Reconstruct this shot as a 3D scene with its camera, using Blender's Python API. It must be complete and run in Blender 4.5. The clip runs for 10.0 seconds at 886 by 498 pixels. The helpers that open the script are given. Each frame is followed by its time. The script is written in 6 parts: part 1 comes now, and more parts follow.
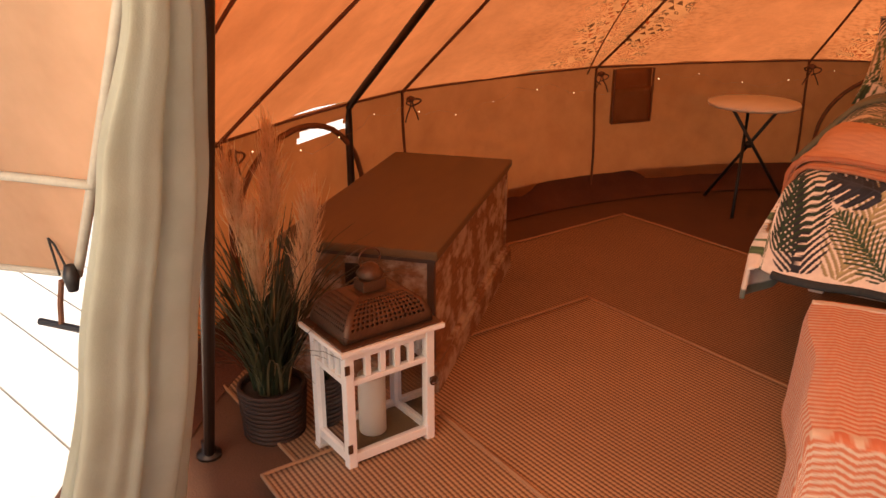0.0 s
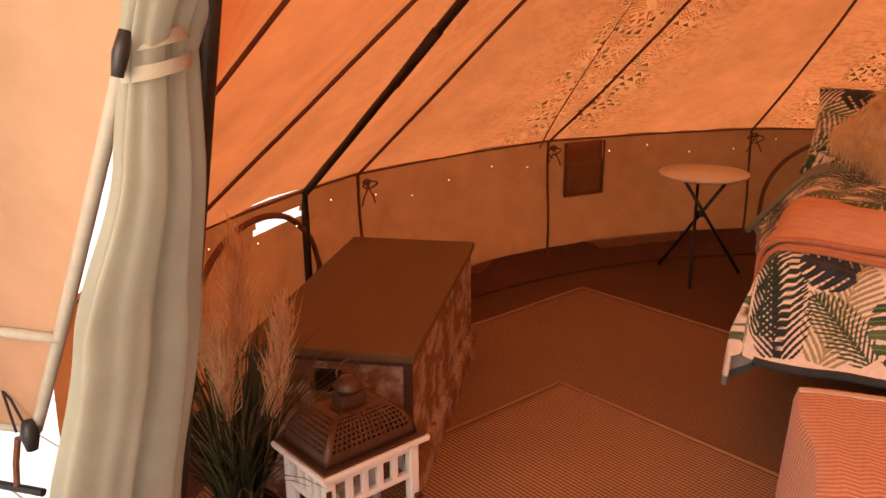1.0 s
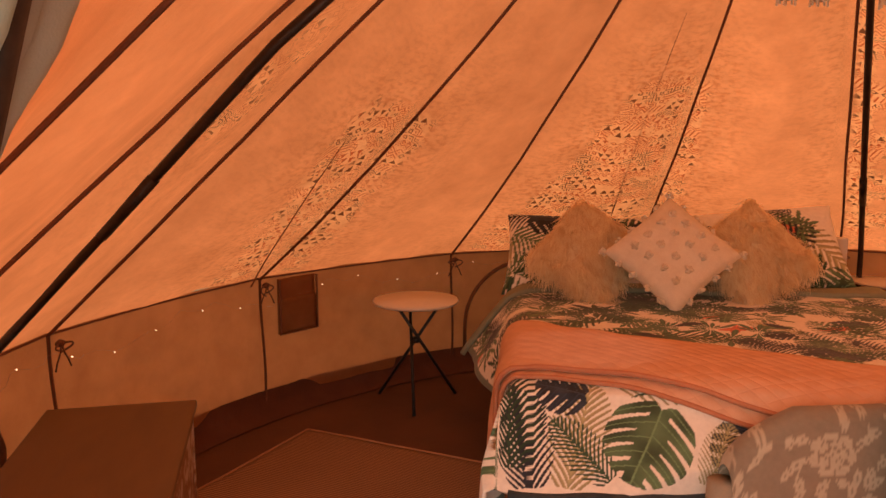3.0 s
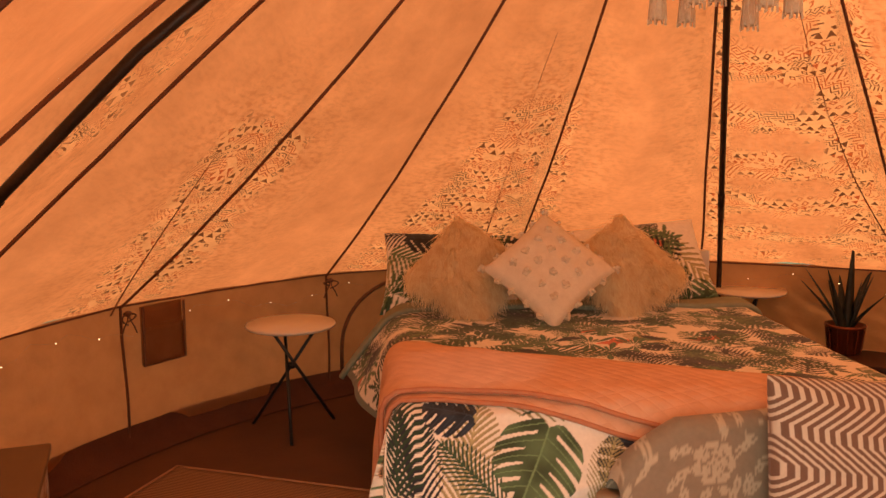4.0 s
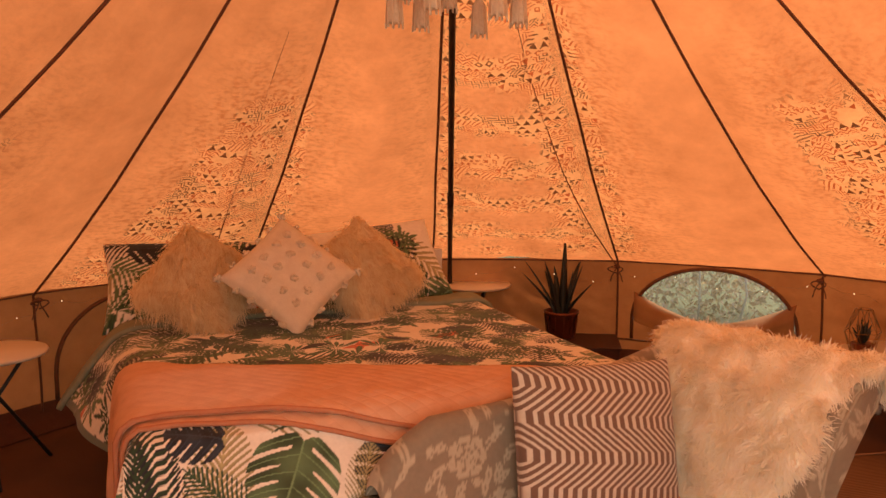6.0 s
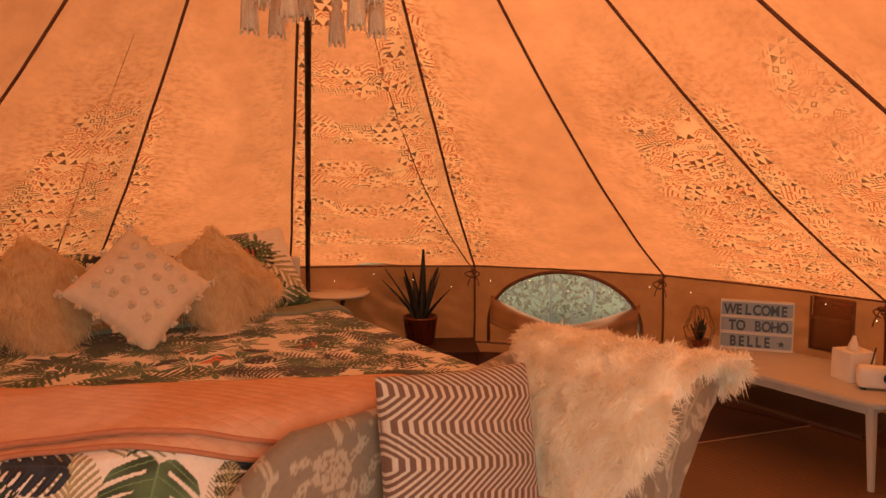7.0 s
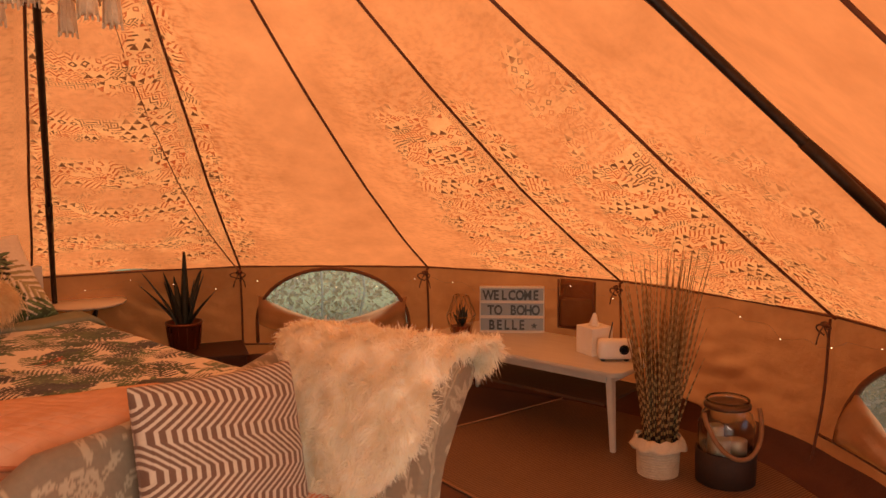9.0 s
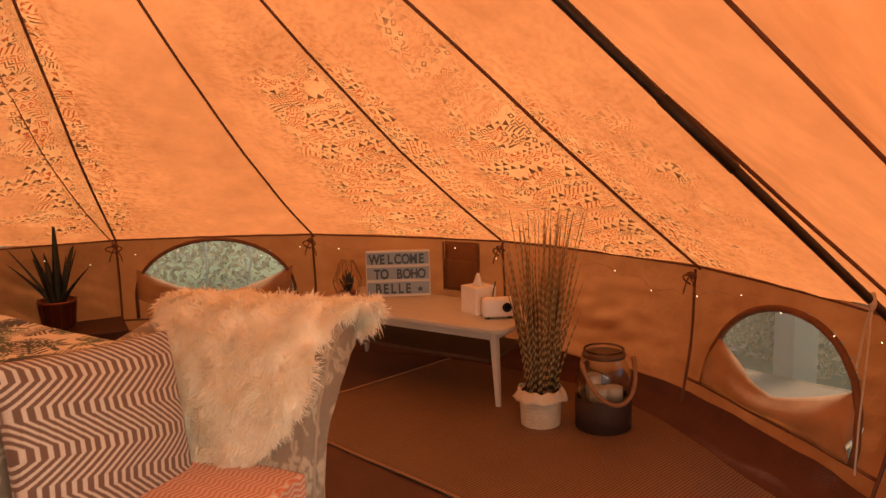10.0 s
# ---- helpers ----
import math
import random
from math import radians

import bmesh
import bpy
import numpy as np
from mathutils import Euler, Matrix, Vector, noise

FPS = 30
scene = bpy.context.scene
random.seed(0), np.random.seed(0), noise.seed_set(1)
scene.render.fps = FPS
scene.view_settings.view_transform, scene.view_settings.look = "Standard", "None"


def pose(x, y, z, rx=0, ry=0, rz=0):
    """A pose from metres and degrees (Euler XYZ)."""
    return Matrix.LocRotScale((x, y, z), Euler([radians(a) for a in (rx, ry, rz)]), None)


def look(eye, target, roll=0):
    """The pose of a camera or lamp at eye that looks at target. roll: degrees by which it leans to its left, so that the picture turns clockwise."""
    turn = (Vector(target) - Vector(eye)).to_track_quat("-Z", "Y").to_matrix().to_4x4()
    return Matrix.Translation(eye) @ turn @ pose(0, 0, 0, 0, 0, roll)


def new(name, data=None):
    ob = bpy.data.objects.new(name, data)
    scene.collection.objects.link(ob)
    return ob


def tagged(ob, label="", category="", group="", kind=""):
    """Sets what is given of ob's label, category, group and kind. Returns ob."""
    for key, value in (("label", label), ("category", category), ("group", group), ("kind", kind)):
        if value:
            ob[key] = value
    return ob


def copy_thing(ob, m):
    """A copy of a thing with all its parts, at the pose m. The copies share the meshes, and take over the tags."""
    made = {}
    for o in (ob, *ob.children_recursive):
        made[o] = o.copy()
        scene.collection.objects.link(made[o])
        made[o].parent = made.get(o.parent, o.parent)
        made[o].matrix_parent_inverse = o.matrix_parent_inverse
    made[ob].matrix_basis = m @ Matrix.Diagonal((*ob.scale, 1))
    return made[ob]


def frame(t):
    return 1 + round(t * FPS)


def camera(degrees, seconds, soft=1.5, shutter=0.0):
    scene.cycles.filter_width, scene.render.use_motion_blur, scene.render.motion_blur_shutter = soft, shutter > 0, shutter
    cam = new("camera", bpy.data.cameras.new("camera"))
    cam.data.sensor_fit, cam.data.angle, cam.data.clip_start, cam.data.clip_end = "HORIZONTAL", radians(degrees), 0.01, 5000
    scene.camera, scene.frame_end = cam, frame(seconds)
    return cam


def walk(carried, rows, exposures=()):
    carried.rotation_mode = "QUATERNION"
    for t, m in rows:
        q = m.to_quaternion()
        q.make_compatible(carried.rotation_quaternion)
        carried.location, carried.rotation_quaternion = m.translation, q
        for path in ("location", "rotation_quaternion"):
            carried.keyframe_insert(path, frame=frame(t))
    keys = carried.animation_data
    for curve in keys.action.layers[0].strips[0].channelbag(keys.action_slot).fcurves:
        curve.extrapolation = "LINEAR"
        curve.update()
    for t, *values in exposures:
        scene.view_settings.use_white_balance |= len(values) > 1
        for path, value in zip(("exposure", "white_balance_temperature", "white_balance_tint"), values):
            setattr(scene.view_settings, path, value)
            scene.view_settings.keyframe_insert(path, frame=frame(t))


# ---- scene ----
cam = camera(57.0, 10.0)
PATH = [
    (0, (-0.138, 0.159, 1.143), (0.034, 2.025, 0.445), -0.0),
    (0.5, (-0.182, 0.232, 1.179), (0.044, 2.107, 0.521), -0.3),
    (1, (-0.223, 0.297, 1.214), (0.115, 2.184, 0.644), -0.5),
    (1.5, (-0.252, 0.36, 1.25), (0.261, 2.232, 0.767), -0.7),
    (2, (-0.286, 0.409, 1.279), (0.439, 2.227, 0.867), -0.5),
    (2.5, (-0.317, 0.446, 1.271), (0.607, 2.187, 0.931), -0.4),
    (3, (-0.314, 0.471, 1.266), (0.755, 2.137, 0.975), -0.2),
    (4.5, (-0.287, 0.596, 1.253), (1.145, 1.971, 1.009), -0.3),
    (5, (-0.28, 0.628, 1.249), (1.241, 1.903, 1.001), -0.3),
    (5.5, (-0.284, 0.633, 1.251), (1.34, 1.773, 1.002), -0.3),
    (6, (-0.282, 0.634, 1.263), (1.456, 1.592, 1.017), -0.3),
    (7.5, (-0.289, 0.654, 1.28), (1.634, 1.154, 1.047), 0.0),
    (8, (-0.299, 0.651, 1.279), (1.653, 1.018, 1.048), -0.3),
    (8.5, (-0.296, 0.634, 1.277), (1.676, 0.871, 1.043), -0.5),
    (9, (-0.289, 0.604, 1.274), (1.693, 0.703, 1.029), -0.5),
    (9.5, (-0.29, 0.578, 1.269), (1.691, 0.529, 0.995), -0.8),
    (10, (-0.311, 0.564, 1.251), (1.656, 0.403, 0.928), -1.3),
]
walk(cam, [(t, look(eye, target, roll)) for t, eye, target, roll in PATH], exposures=[(0.0, 0.40, 7200, 18), (1.5, 0.40, 7000, 22), (2.5, 0.36, 6900, 23), (3.0, 0.24, 7000, 20), (4.5, 0.52, 6900, 3), (6.0, 0.32, 6900, 12), (7.5, 0.25, 6900, 11), (10.0, 0.30, 6700, 6)])

# ---- light ----
world = bpy.data.worlds.new("sky")
scene.world = world
world.use_nodes = True
wn = world.node_tree
sky = wn.nodes.new("ShaderNodeTexSky")
sky.sky_type, sky.sun_disc = "NISHITA", False
sky.sun_elevation, sky.sun_rotation = radians(71), radians(150)
wn.links.new(sky.outputs[0], wn.nodes["Background"].inputs[0])
wn.nodes["Background"].inputs[1].default_value = 0.15
sun = new("sun", bpy.data.lights.new("sun", "SUN"))
sun.data.energy, sun.data.angle, sun.data.color = 4.0, radians(12), (1.0, 0.94, 0.85)
sun.matrix_world = look((1.46, -2.54, 8.5), (0, 0, 0))

# daylight through the open door behind the camera
door_light = new("door_light", bpy.data.lights.new("door_light", "AREA"))
door_light.data.shape, door_light.data.size, door_light.data.size_y = "RECTANGLE", 1.1, 1.5
door_light.data.energy, door_light.data.color = 27.0, (1.0, 0.80, 0.60)
door_light.matrix_world = look((-0.95, 0.12, 1.25), (1.3, 1.25, 0.05))


# ---- helpers of the scene ----
def part(name, bm, material, parent, label="", smooth=False):
    me = bpy.data.meshes.new(name)
    bm.to_mesh(me)
    bm.free()
    if material:
        me.materials.append(material)
    if smooth:
        me.polygons.foreach_set("use_smooth", [True] * len(me.polygons))
    ob = new(name, me)
    if parent:
        ob.parent = parent
    if label:
        ob["label"] = label
    return ob


def empty(name, m=None, label="", category="", group="", kind=""):
    ob = new(name)
    ob.empty_display_size = 0.1
    if m:
        ob.matrix_basis = m
    return tagged(ob, label, category, group, kind)


def from_arrays(name, verts, faces, material, parent=None, smooth=True, colors=None, uvs=None):
    me = bpy.data.meshes.new(name)
    me.from_pydata([tuple(map(float, v)) for v in verts], [], faces)
    if material:
        me.materials.append(material)
    if colors is not None:
        att = me.color_attributes.new("print", "FLOAT_COLOR", "POINT")
        c = np.ones((len(verts), 4), dtype=np.float32)
        c[:, :3] = colors
        att.data.foreach_set("color", c.ravel())
    if uvs is not None:
        lay = me.uv_layers.new(name="uv")
        idx = np.zeros(len(me.loops), dtype=np.int32)
        me.loops.foreach_get("vertex_index", idx)
        lay.data.foreach_set("uv", np.asarray(uvs, dtype=np.float32)[idx].ravel())
    me.polygons.foreach_set("use_smooth", [smooth] * len(me.polygons))
    ob = new(name, me)
    if parent:
        ob.parent = parent
    return ob


def sheet(name, P, material, parent=None, thick=0.0, colors=None, uvs=None, wrap=False):
    """A smooth sheet through the grid of points P (n, m, 3); thick adds a back side."""
    n, m = P.shape[:2]
    idx = np.arange(n * m).reshape(n, m)
    cols = range(m) if wrap else range(m - 1)
    faces = [(int(idx[i, j]), int(idx[i, (j + 1) % m]), int(idx[i + 1, (j + 1) % m]), int(idx[i + 1, j])) for i in range(n - 1) for j in cols]
    ob = from_arrays(name, P.reshape(-1, 3), faces, material, parent, True, colors, uvs)
    if thick:
        mod = ob.modifiers.new("thickness", "SOLIDIFY")
        mod.thickness, mod.offset = thick, 0
    return ob


def add_box(bm, x0, x1, y0, y1, z0, z1, bevel=0.004, m=None):
    r = bmesh.ops.create_cube(bm, size=1, matrix=Matrix.LocRotScale(((x0 + x1) / 2, (y0 + y1) / 2, (z0 + z1) / 2), None, (abs(x1 - x0), abs(y1 - y0), abs(z1 - z0))))
    vs = r["verts"]
    if bevel:
        es = list({e for v in vs for e in v.link_edges})
        vs = list({v for f in bmesh.ops.bevel(bm, geom=es, offset=bevel, segments=2, affect="EDGES", profile=0.6)["faces"] for v in f.verts} | {v for v in vs if v.is_valid})
    if m:
        bmesh.ops.transform(bm, matrix=m, verts=[v for v in vs if v.is_valid])
    return vs


def box(*a, **k):
    bm = bmesh.new()
    add_box(bm, *a, **k)
    return bm


def add_tube(bm, pts, radius, sides=8, cap=True):
    """A round bar along pts; radius may be one number or one for each point."""
    pts = [Vector(p) for p in pts]
    rad = radius if isinstance(radius, (list, tuple)) else [radius] * len(pts)
    rings = []
    for i, p in enumerate(pts):
        d = (pts[min(i + 1, len(pts) - 1)] - pts[max(i - 1, 0)]).normalized()
        a = d.orthogonal().normalized() if i == 0 else (rings_a - d * rings_a.dot(d)).normalized()
        rings_a = a
        b = d.cross(a)
        rings.append([bm.verts.new(p + rad[i] * (math.cos(t) * a + math.sin(t) * b)) for t in (2 * math.pi * k / sides for k in range(sides))])
    for r0, r1 in zip(rings, rings[1:]):
        for k in range(sides):
            bm.faces.new((r0[k], r0[(k + 1) % sides], r1[(k + 1) % sides], r1[k]))
    if cap:
        bm.faces.new(rings[0][::-1])
        bm.faces.new(rings[-1])


def tube(pts, radius, sides=8):
    bm = bmesh.new()
    add_tube(bm, pts, radius, sides)
    return bm


def lathe(profile, sides=32):
    """Turns a profile of (radius, z) about z."""
    bm = bmesh.new()
    rings = [[bm.verts.new((r * math.cos(2 * math.pi * k / sides), r * math.sin(2 * math.pi * k / sides), z)) for k in range(sides)] for r, z in profile]
    for r0, r1 in zip(rings, rings[1:]):
        for k in range(sides):
            bm.faces.new((r0[k], r0[(k + 1) % sides], r1[(k + 1) % sides], r1[k]))
    bm.faces.new(rings[0][::-1])
    bm.faces.new(rings[-1])
    bmesh.ops.remove_doubles(bm, verts=bm.verts, dist=1e-5)
    return bm


# ---- materials ----
class Nodes:
    def __init__(self, name):
        self.mat = bpy.data.materials.new(name)
        self.mat.use_nodes = True
        self.nt = self.mat.node_tree
        self.bsdf = self.nt.nodes["Principled BSDF"]
        self.out = self.nt.nodes["Material Output"]

    def put(self, socket, v):
        if hasattr(v, "is_output"):
            self.nt.links.new(v, socket)
        elif v is not None:
            socket.default_value = (*v, 1) if isinstance(v, tuple) and len(v) == 3 and socket.type == "RGBA" else v

    def math(self, op, a, b=None, c=None):
        n = self.nt.nodes.new("ShaderNodeMath")
        n.operation = op
        for i, v in enumerate((a, b, c)):
            self.put(n.inputs[i], v)
        return n.outputs[0]

    def noise(self, scale, detail=3, rough=0.55, vec=None, stretch=None):
        n = self.nt.nodes.new("ShaderNodeTexNoise")
        n.inputs["Scale"].default_value, n.inputs["Detail"].default_value, n.inputs["Roughness"].default_value = scale, detail, rough
        v = vec or self.coords()
        if stretch:
            mp = self.nt.nodes.new("ShaderNodeMapping")
            mp.inputs["Scale"].default_value = stretch
            self.nt.links.new(v, mp.inputs["Vector"])
            v = mp.outputs[0]
        self.nt.links.new(v, n.inputs["Vector"])
        return n.outputs["Fac"]

    def coords(self, kind="Object"):
        return self.nt.nodes.new("ShaderNodeTexCoord").outputs[kind]

    def ramp(self, fac, stops):
        n = self.nt.nodes.new("ShaderNodeValToRGB")
        els = n.color_ramp.elements
        while len(els) < len(stops):
            els.new(0.5)
        for e, (p, c) in zip(els, stops):
            e.position, e.color = p, (*c, 1) if len(c) == 3 else c
        self.put(n.inputs[0], fac)
        return n.outputs[0]

    def mix(self, fac, a, b, blend="MIX"):
        n = self.nt.nodes.new("ShaderNodeMix")
        n.data_type, n.blend_type = "RGBA", blend
        self.put(n.inputs[0], fac), self.put(n.inputs[6], a), self.put(n.inputs[7], b)
        return n.outputs[2]

    def bump(self, height, strength=0.3, dist=0.01):
        n = self.nt.nodes.new("ShaderNodeBump")
        n.inputs["Strength"].default_value, n.inputs["Distance"].default_value = strength, dist
        self.put(n.inputs["Height"], height)
        return n.outputs[0]

    def split(self, vec):
        n = self.nt.nodes.new("ShaderNodeSeparateXYZ")
        self.nt.links.new(vec, n.inputs[0])
        return n.outputs

    def attr(self, name):
        n = self.nt.nodes.new("ShaderNodeAttribute")
        n.attribute_name = name
        return n.outputs["Color"]

    def set(self, color=None, rough=None, normal=None, metal=None):
        for k, v in (("Base Color", color), ("Roughness", rough), ("Normal", normal), ("Metallic", metal)):
            if v is not None:
                self.put(self.bsdf.inputs[k], v)
        return self.mat


def plain(name, a, b, scale=12.0, rough=0.7, bump=0.15, dist=0.003, metal=0.0, fine=180.0, stretch=None):
    """Two tones at a large and a fine scale, with a little relief."""
    n = Nodes(name)
    big, small = n.noise(scale, 4, 0.6, stretch=stretch), n.noise(fine, 2, 0.5, stretch=stretch)
    fac = n.math("ADD", n.math("MULTIPLY", big, 0.7), n.math("MULTIPLY", small, 0.3))
    col = n.ramp(fac, [(0.32, a), (0.68, b)])
    return n.set(col, n.math("ADD", rough - 0.08, n.math("MULTIPLY", big, 0.16)), n.bump(fac, bump, dist), metal)


def canvas(name, through_color, back_color, weave=0.15, pattern=False):
    """Cotton canvas that lets daylight through; with pattern, a printed cloth lies on its outside in places."""
    n = Nodes(name)
    big, mid, fine = n.noise(1.3, 4, 0.6), n.noise(7, 4, 0.6), n.noise(420, 2)
    tone = n.ramp(n.math("ADD", n.math("MULTIPLY", big, 0.55), n.math("MULTIPLY", mid, 0.45)), [(0.3, (0.66, 0.61, 0.56)), (0.68, (1, 1, 1))])
    tcol, bcol = n.mix(1.0, through_color, tone, "MULTIPLY"), n.mix(1.0, back_color, tone, "MULTIPLY")
    if pattern:
        uv = n.coords("UV")
        u, v, _ = n.split(uv)
        warp = n.math("MULTIPLY", n.math("SUBTRACT", n.noise(5, 3), 0.5), 0.09)
        v = n.math("ADD", v, warp)

        def motifs(cell, seed, turn=False):
            """Cells of triangles, diamonds, chevrons and bars, upright or turned by 45 degrees."""
            pu, pv = (n.math("MULTIPLY", n.math("ADD", u, v), 0.7071), n.math("MULTIPLY", n.math("SUBTRACT", v, u), 0.7071)) if turn else (u, v)
            cv = n.math("DIVIDE", n.math("ADD", pv, seed), cell * 0.8)
            row = n.math("FLOOR", cv)
            cu = n.math("ADD", n.math("DIVIDE", pu, cell), n.math("MULTIPLY", row, 0.5))
            fu, fv = n.math("FRACT", cu), n.math("FRACT", cv)
            w = n.nt.nodes.new("ShaderNodeTexWhiteNoise")
            w.noise_dimensions = "2D"
            comb = n.nt.nodes.new("ShaderNodeCombineXYZ")
            n.put(comb.inputs[0], n.math("FLOOR", n.math("MULTIPLY", cu, 0.5))), n.put(comb.inputs[1], row)
            n.nt.links.new(comb.outputs[0], w.inputs["Vector"])
            r = w.outputs["Value"]
            du, dv = n.math("ABSOLUTE", n.math("SUBTRACT", fu, 0.5)), n.math("ABSOLUTE", n.math("SUBTRACT", fv, 0.5))
            tri = n.math("LESS_THAN", n.math("ADD", n.math("MULTIPLY", du, 2.0), fv), 0.80)
            dia = n.math("LESS_THAN", n.math("ABSOLUTE", n.math("SUBTRACT", n.math("ADD", du, dv), 0.30)), 0.10)
            chev = n.math("LESS_THAN", n.math("FRACT", n.math("ADD", n.math("MULTIPLY", fv, 2.0), n.math("MULTIPLY", du, 2.2))), 0.42)
            bars = n.math("LESS_THAN", n.math("FRACT", n.math("ADD", n.math("MULTIPLY", fu, 2.0), fv)), 0.36)
            a = n.math("MULTIPLY", tri, n.math("LESS_THAN", r, 0.34))
            b = n.math("MULTIPLY", dia, n.math("MULTIPLY", n.math("GREATER_THAN", r, 0.34), n.math("LESS_THAN", r, 0.55)))
            c = n.math("MULTIPLY", chev, n.math("MULTIPLY", n.math("GREATER_THAN", r, 0.55), n.math("LESS_THAN", r, 0.80)))
            d = n.math("MULTIPLY", bars, n.math("GREATER_THAN", r, 0.86))
            return n.math("MAXIMUM", n.math("MAXIMUM", a, b), n.math("MAXIMUM", c, d)), r

        m1, r1 = motifs(0.044, 0.0)
        m2, _ = motifs(0.040, 0.011, True)
        m3, _ = motifs(0.030, 0.005)
        stripe = n.math("FRACT", n.math("DIVIDE", v, 0.21))
        thin = n.math("LESS_THAN", stripe, 0.17)
        shape = n.mix(n.math("GREATER_THAN", n.noise(5.5, 2, 0.5, vec=uv), 0.5), m2, m1)
        shape = n.mix(thin, shape, m3)
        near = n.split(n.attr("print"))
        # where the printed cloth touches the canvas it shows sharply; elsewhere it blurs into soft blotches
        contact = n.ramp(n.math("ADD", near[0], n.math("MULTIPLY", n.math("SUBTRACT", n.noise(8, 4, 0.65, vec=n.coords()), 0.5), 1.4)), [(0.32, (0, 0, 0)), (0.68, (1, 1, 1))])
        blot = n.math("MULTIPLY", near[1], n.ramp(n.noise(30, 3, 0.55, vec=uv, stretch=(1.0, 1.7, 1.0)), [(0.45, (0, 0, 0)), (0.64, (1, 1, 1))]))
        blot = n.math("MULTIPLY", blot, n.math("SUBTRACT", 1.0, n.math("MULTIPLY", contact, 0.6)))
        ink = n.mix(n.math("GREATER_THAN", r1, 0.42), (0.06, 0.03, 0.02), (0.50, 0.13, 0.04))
        # contact glow and blurred shade of the outside cloth are put into the colour
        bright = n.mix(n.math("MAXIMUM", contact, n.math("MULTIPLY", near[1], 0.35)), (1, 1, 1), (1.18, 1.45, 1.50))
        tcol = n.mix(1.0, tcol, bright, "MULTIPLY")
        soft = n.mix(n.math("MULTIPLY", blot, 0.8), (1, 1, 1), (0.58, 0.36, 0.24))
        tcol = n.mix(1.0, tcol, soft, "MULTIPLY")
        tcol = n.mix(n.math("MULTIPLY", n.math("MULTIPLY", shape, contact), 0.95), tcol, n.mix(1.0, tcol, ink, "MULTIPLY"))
    relief = n.math("ADD", n.math("MULTIPLY", mid, 0.8), n.math("MULTIPLY", fine, 0.06))
    nor = n.bump(relief, weave, 0.03)
    di, tr = n.nt.nodes.new("ShaderNodeBsdfDiffuse"), n.nt.nodes.new("ShaderNodeBsdfTranslucent")
    n.put(di.inputs[0], bcol), n.put(tr.inputs[0], tcol), n.put(di.inputs["Normal"], nor), n.put(tr.inputs["Normal"], nor)
    mx = n.nt.nodes.new("ShaderNodeMixShader")
    mx.inputs[0].default_value = 0.55
    n.nt.links.new(di.outputs[0], mx.inputs[1]), n.nt.links.new(tr.outputs[0], mx.inputs[2])
    n.nt.links.new(mx.outputs[0], n.out.inputs[0])
    return n.mat


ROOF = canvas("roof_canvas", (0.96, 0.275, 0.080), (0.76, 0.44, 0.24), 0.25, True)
# same canvas; the wall's lesser daylight is put into its darker colours
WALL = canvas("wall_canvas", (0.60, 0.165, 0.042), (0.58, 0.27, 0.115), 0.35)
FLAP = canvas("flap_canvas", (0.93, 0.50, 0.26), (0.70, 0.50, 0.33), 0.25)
CURTAIN = canvas("curtain_cloth", (0.57, 0.60, 0.51), (0.60, 0.64, 0.56), 0.2)
SKIRT = plain("groundsheet_skirt", (0.075, 0.024, 0.012), (0.12, 0.045, 0.022), 6, 0.95, 0.4, 0.02)
FLOOR = plain("groundsheet", (0.085, 0.037, 0.017), (0.13, 0.058, 0.028), 5, 0.9, 0.3, 0.02)
SEAM = plain("seam_tape", (0.10, 0.035, 0.015), (0.16, 0.06, 0.03), 30, 0.8)
STEEL = plain("dark_steel", (0.025, 0.018, 0.014), (0.06, 0.04, 0.03), 20, 0.45, 0.1, 0.002, 0.6)
BLACK = plain("black_paint", (0.012, 0.012, 0.014), (0.025, 0.023, 0.022), 40, 0.45)
WHITE = plain("white_paint", (0.74, 0.71, 0.66), (0.84, 0.82, 0.78), 9, 0.5)

# ---- tent ----
DOOR_LOW, DOOR_HIGH = Vector((-0.542, 1.859, 0.0)), Vector((-0.20, 0.76, 1.66))
CX, CY, RAD, EAVE = 1.755, 1.511, 2.51, 0.625
SEAMS = [157.9, 134.8, 109.8, 84.4, 59.6, 35.2, 10.7, -13.9, -39.3, -64.1, -88.5]
APEX = Vector((1.70, 1.68, 2.60))
PROFILE = [(1.0, 0.625), (0.85, 0.875), (0.70, 1.145), (0.50, 1.545), (0.30, 1.97), (0.12, 2.365), (0.0, 2.63)]


BOOST = [(-117.0, 0.20), (-88.5, 0.20), (-64.1, 0.09), (-39.3, -0.03), (-13.9, -0.05), (10.7, 0.0), (84.4, 0.0), (109.8, 0.01), (134.8, 0.14), (157.9, 0.18), (171.0, 0.18)]


def roof_z(f, a=45.0):
    """The roof's height a share f out from the apex; the frame lifts it on both sides of the door."""
    for (a0, b0), (a1, b1) in zip(BOOST, BOOST[1:]):
        if a <= a1:
            lift = b0 + (b1 - b0) * (a - a0) / (a1 - a0)
            break
    return roof_base(f) + lift * math.sin(math.pi * (1 - f))


def roof_base(f):
    for (f0, z0), (f1, z1) in zip(PROFILE, PROFILE[1:]):
        if f >= f1:
            return z0 + (z1 - z0) * (f0 - f) / (f0 - f1)
    return PROFILE[-1][1]


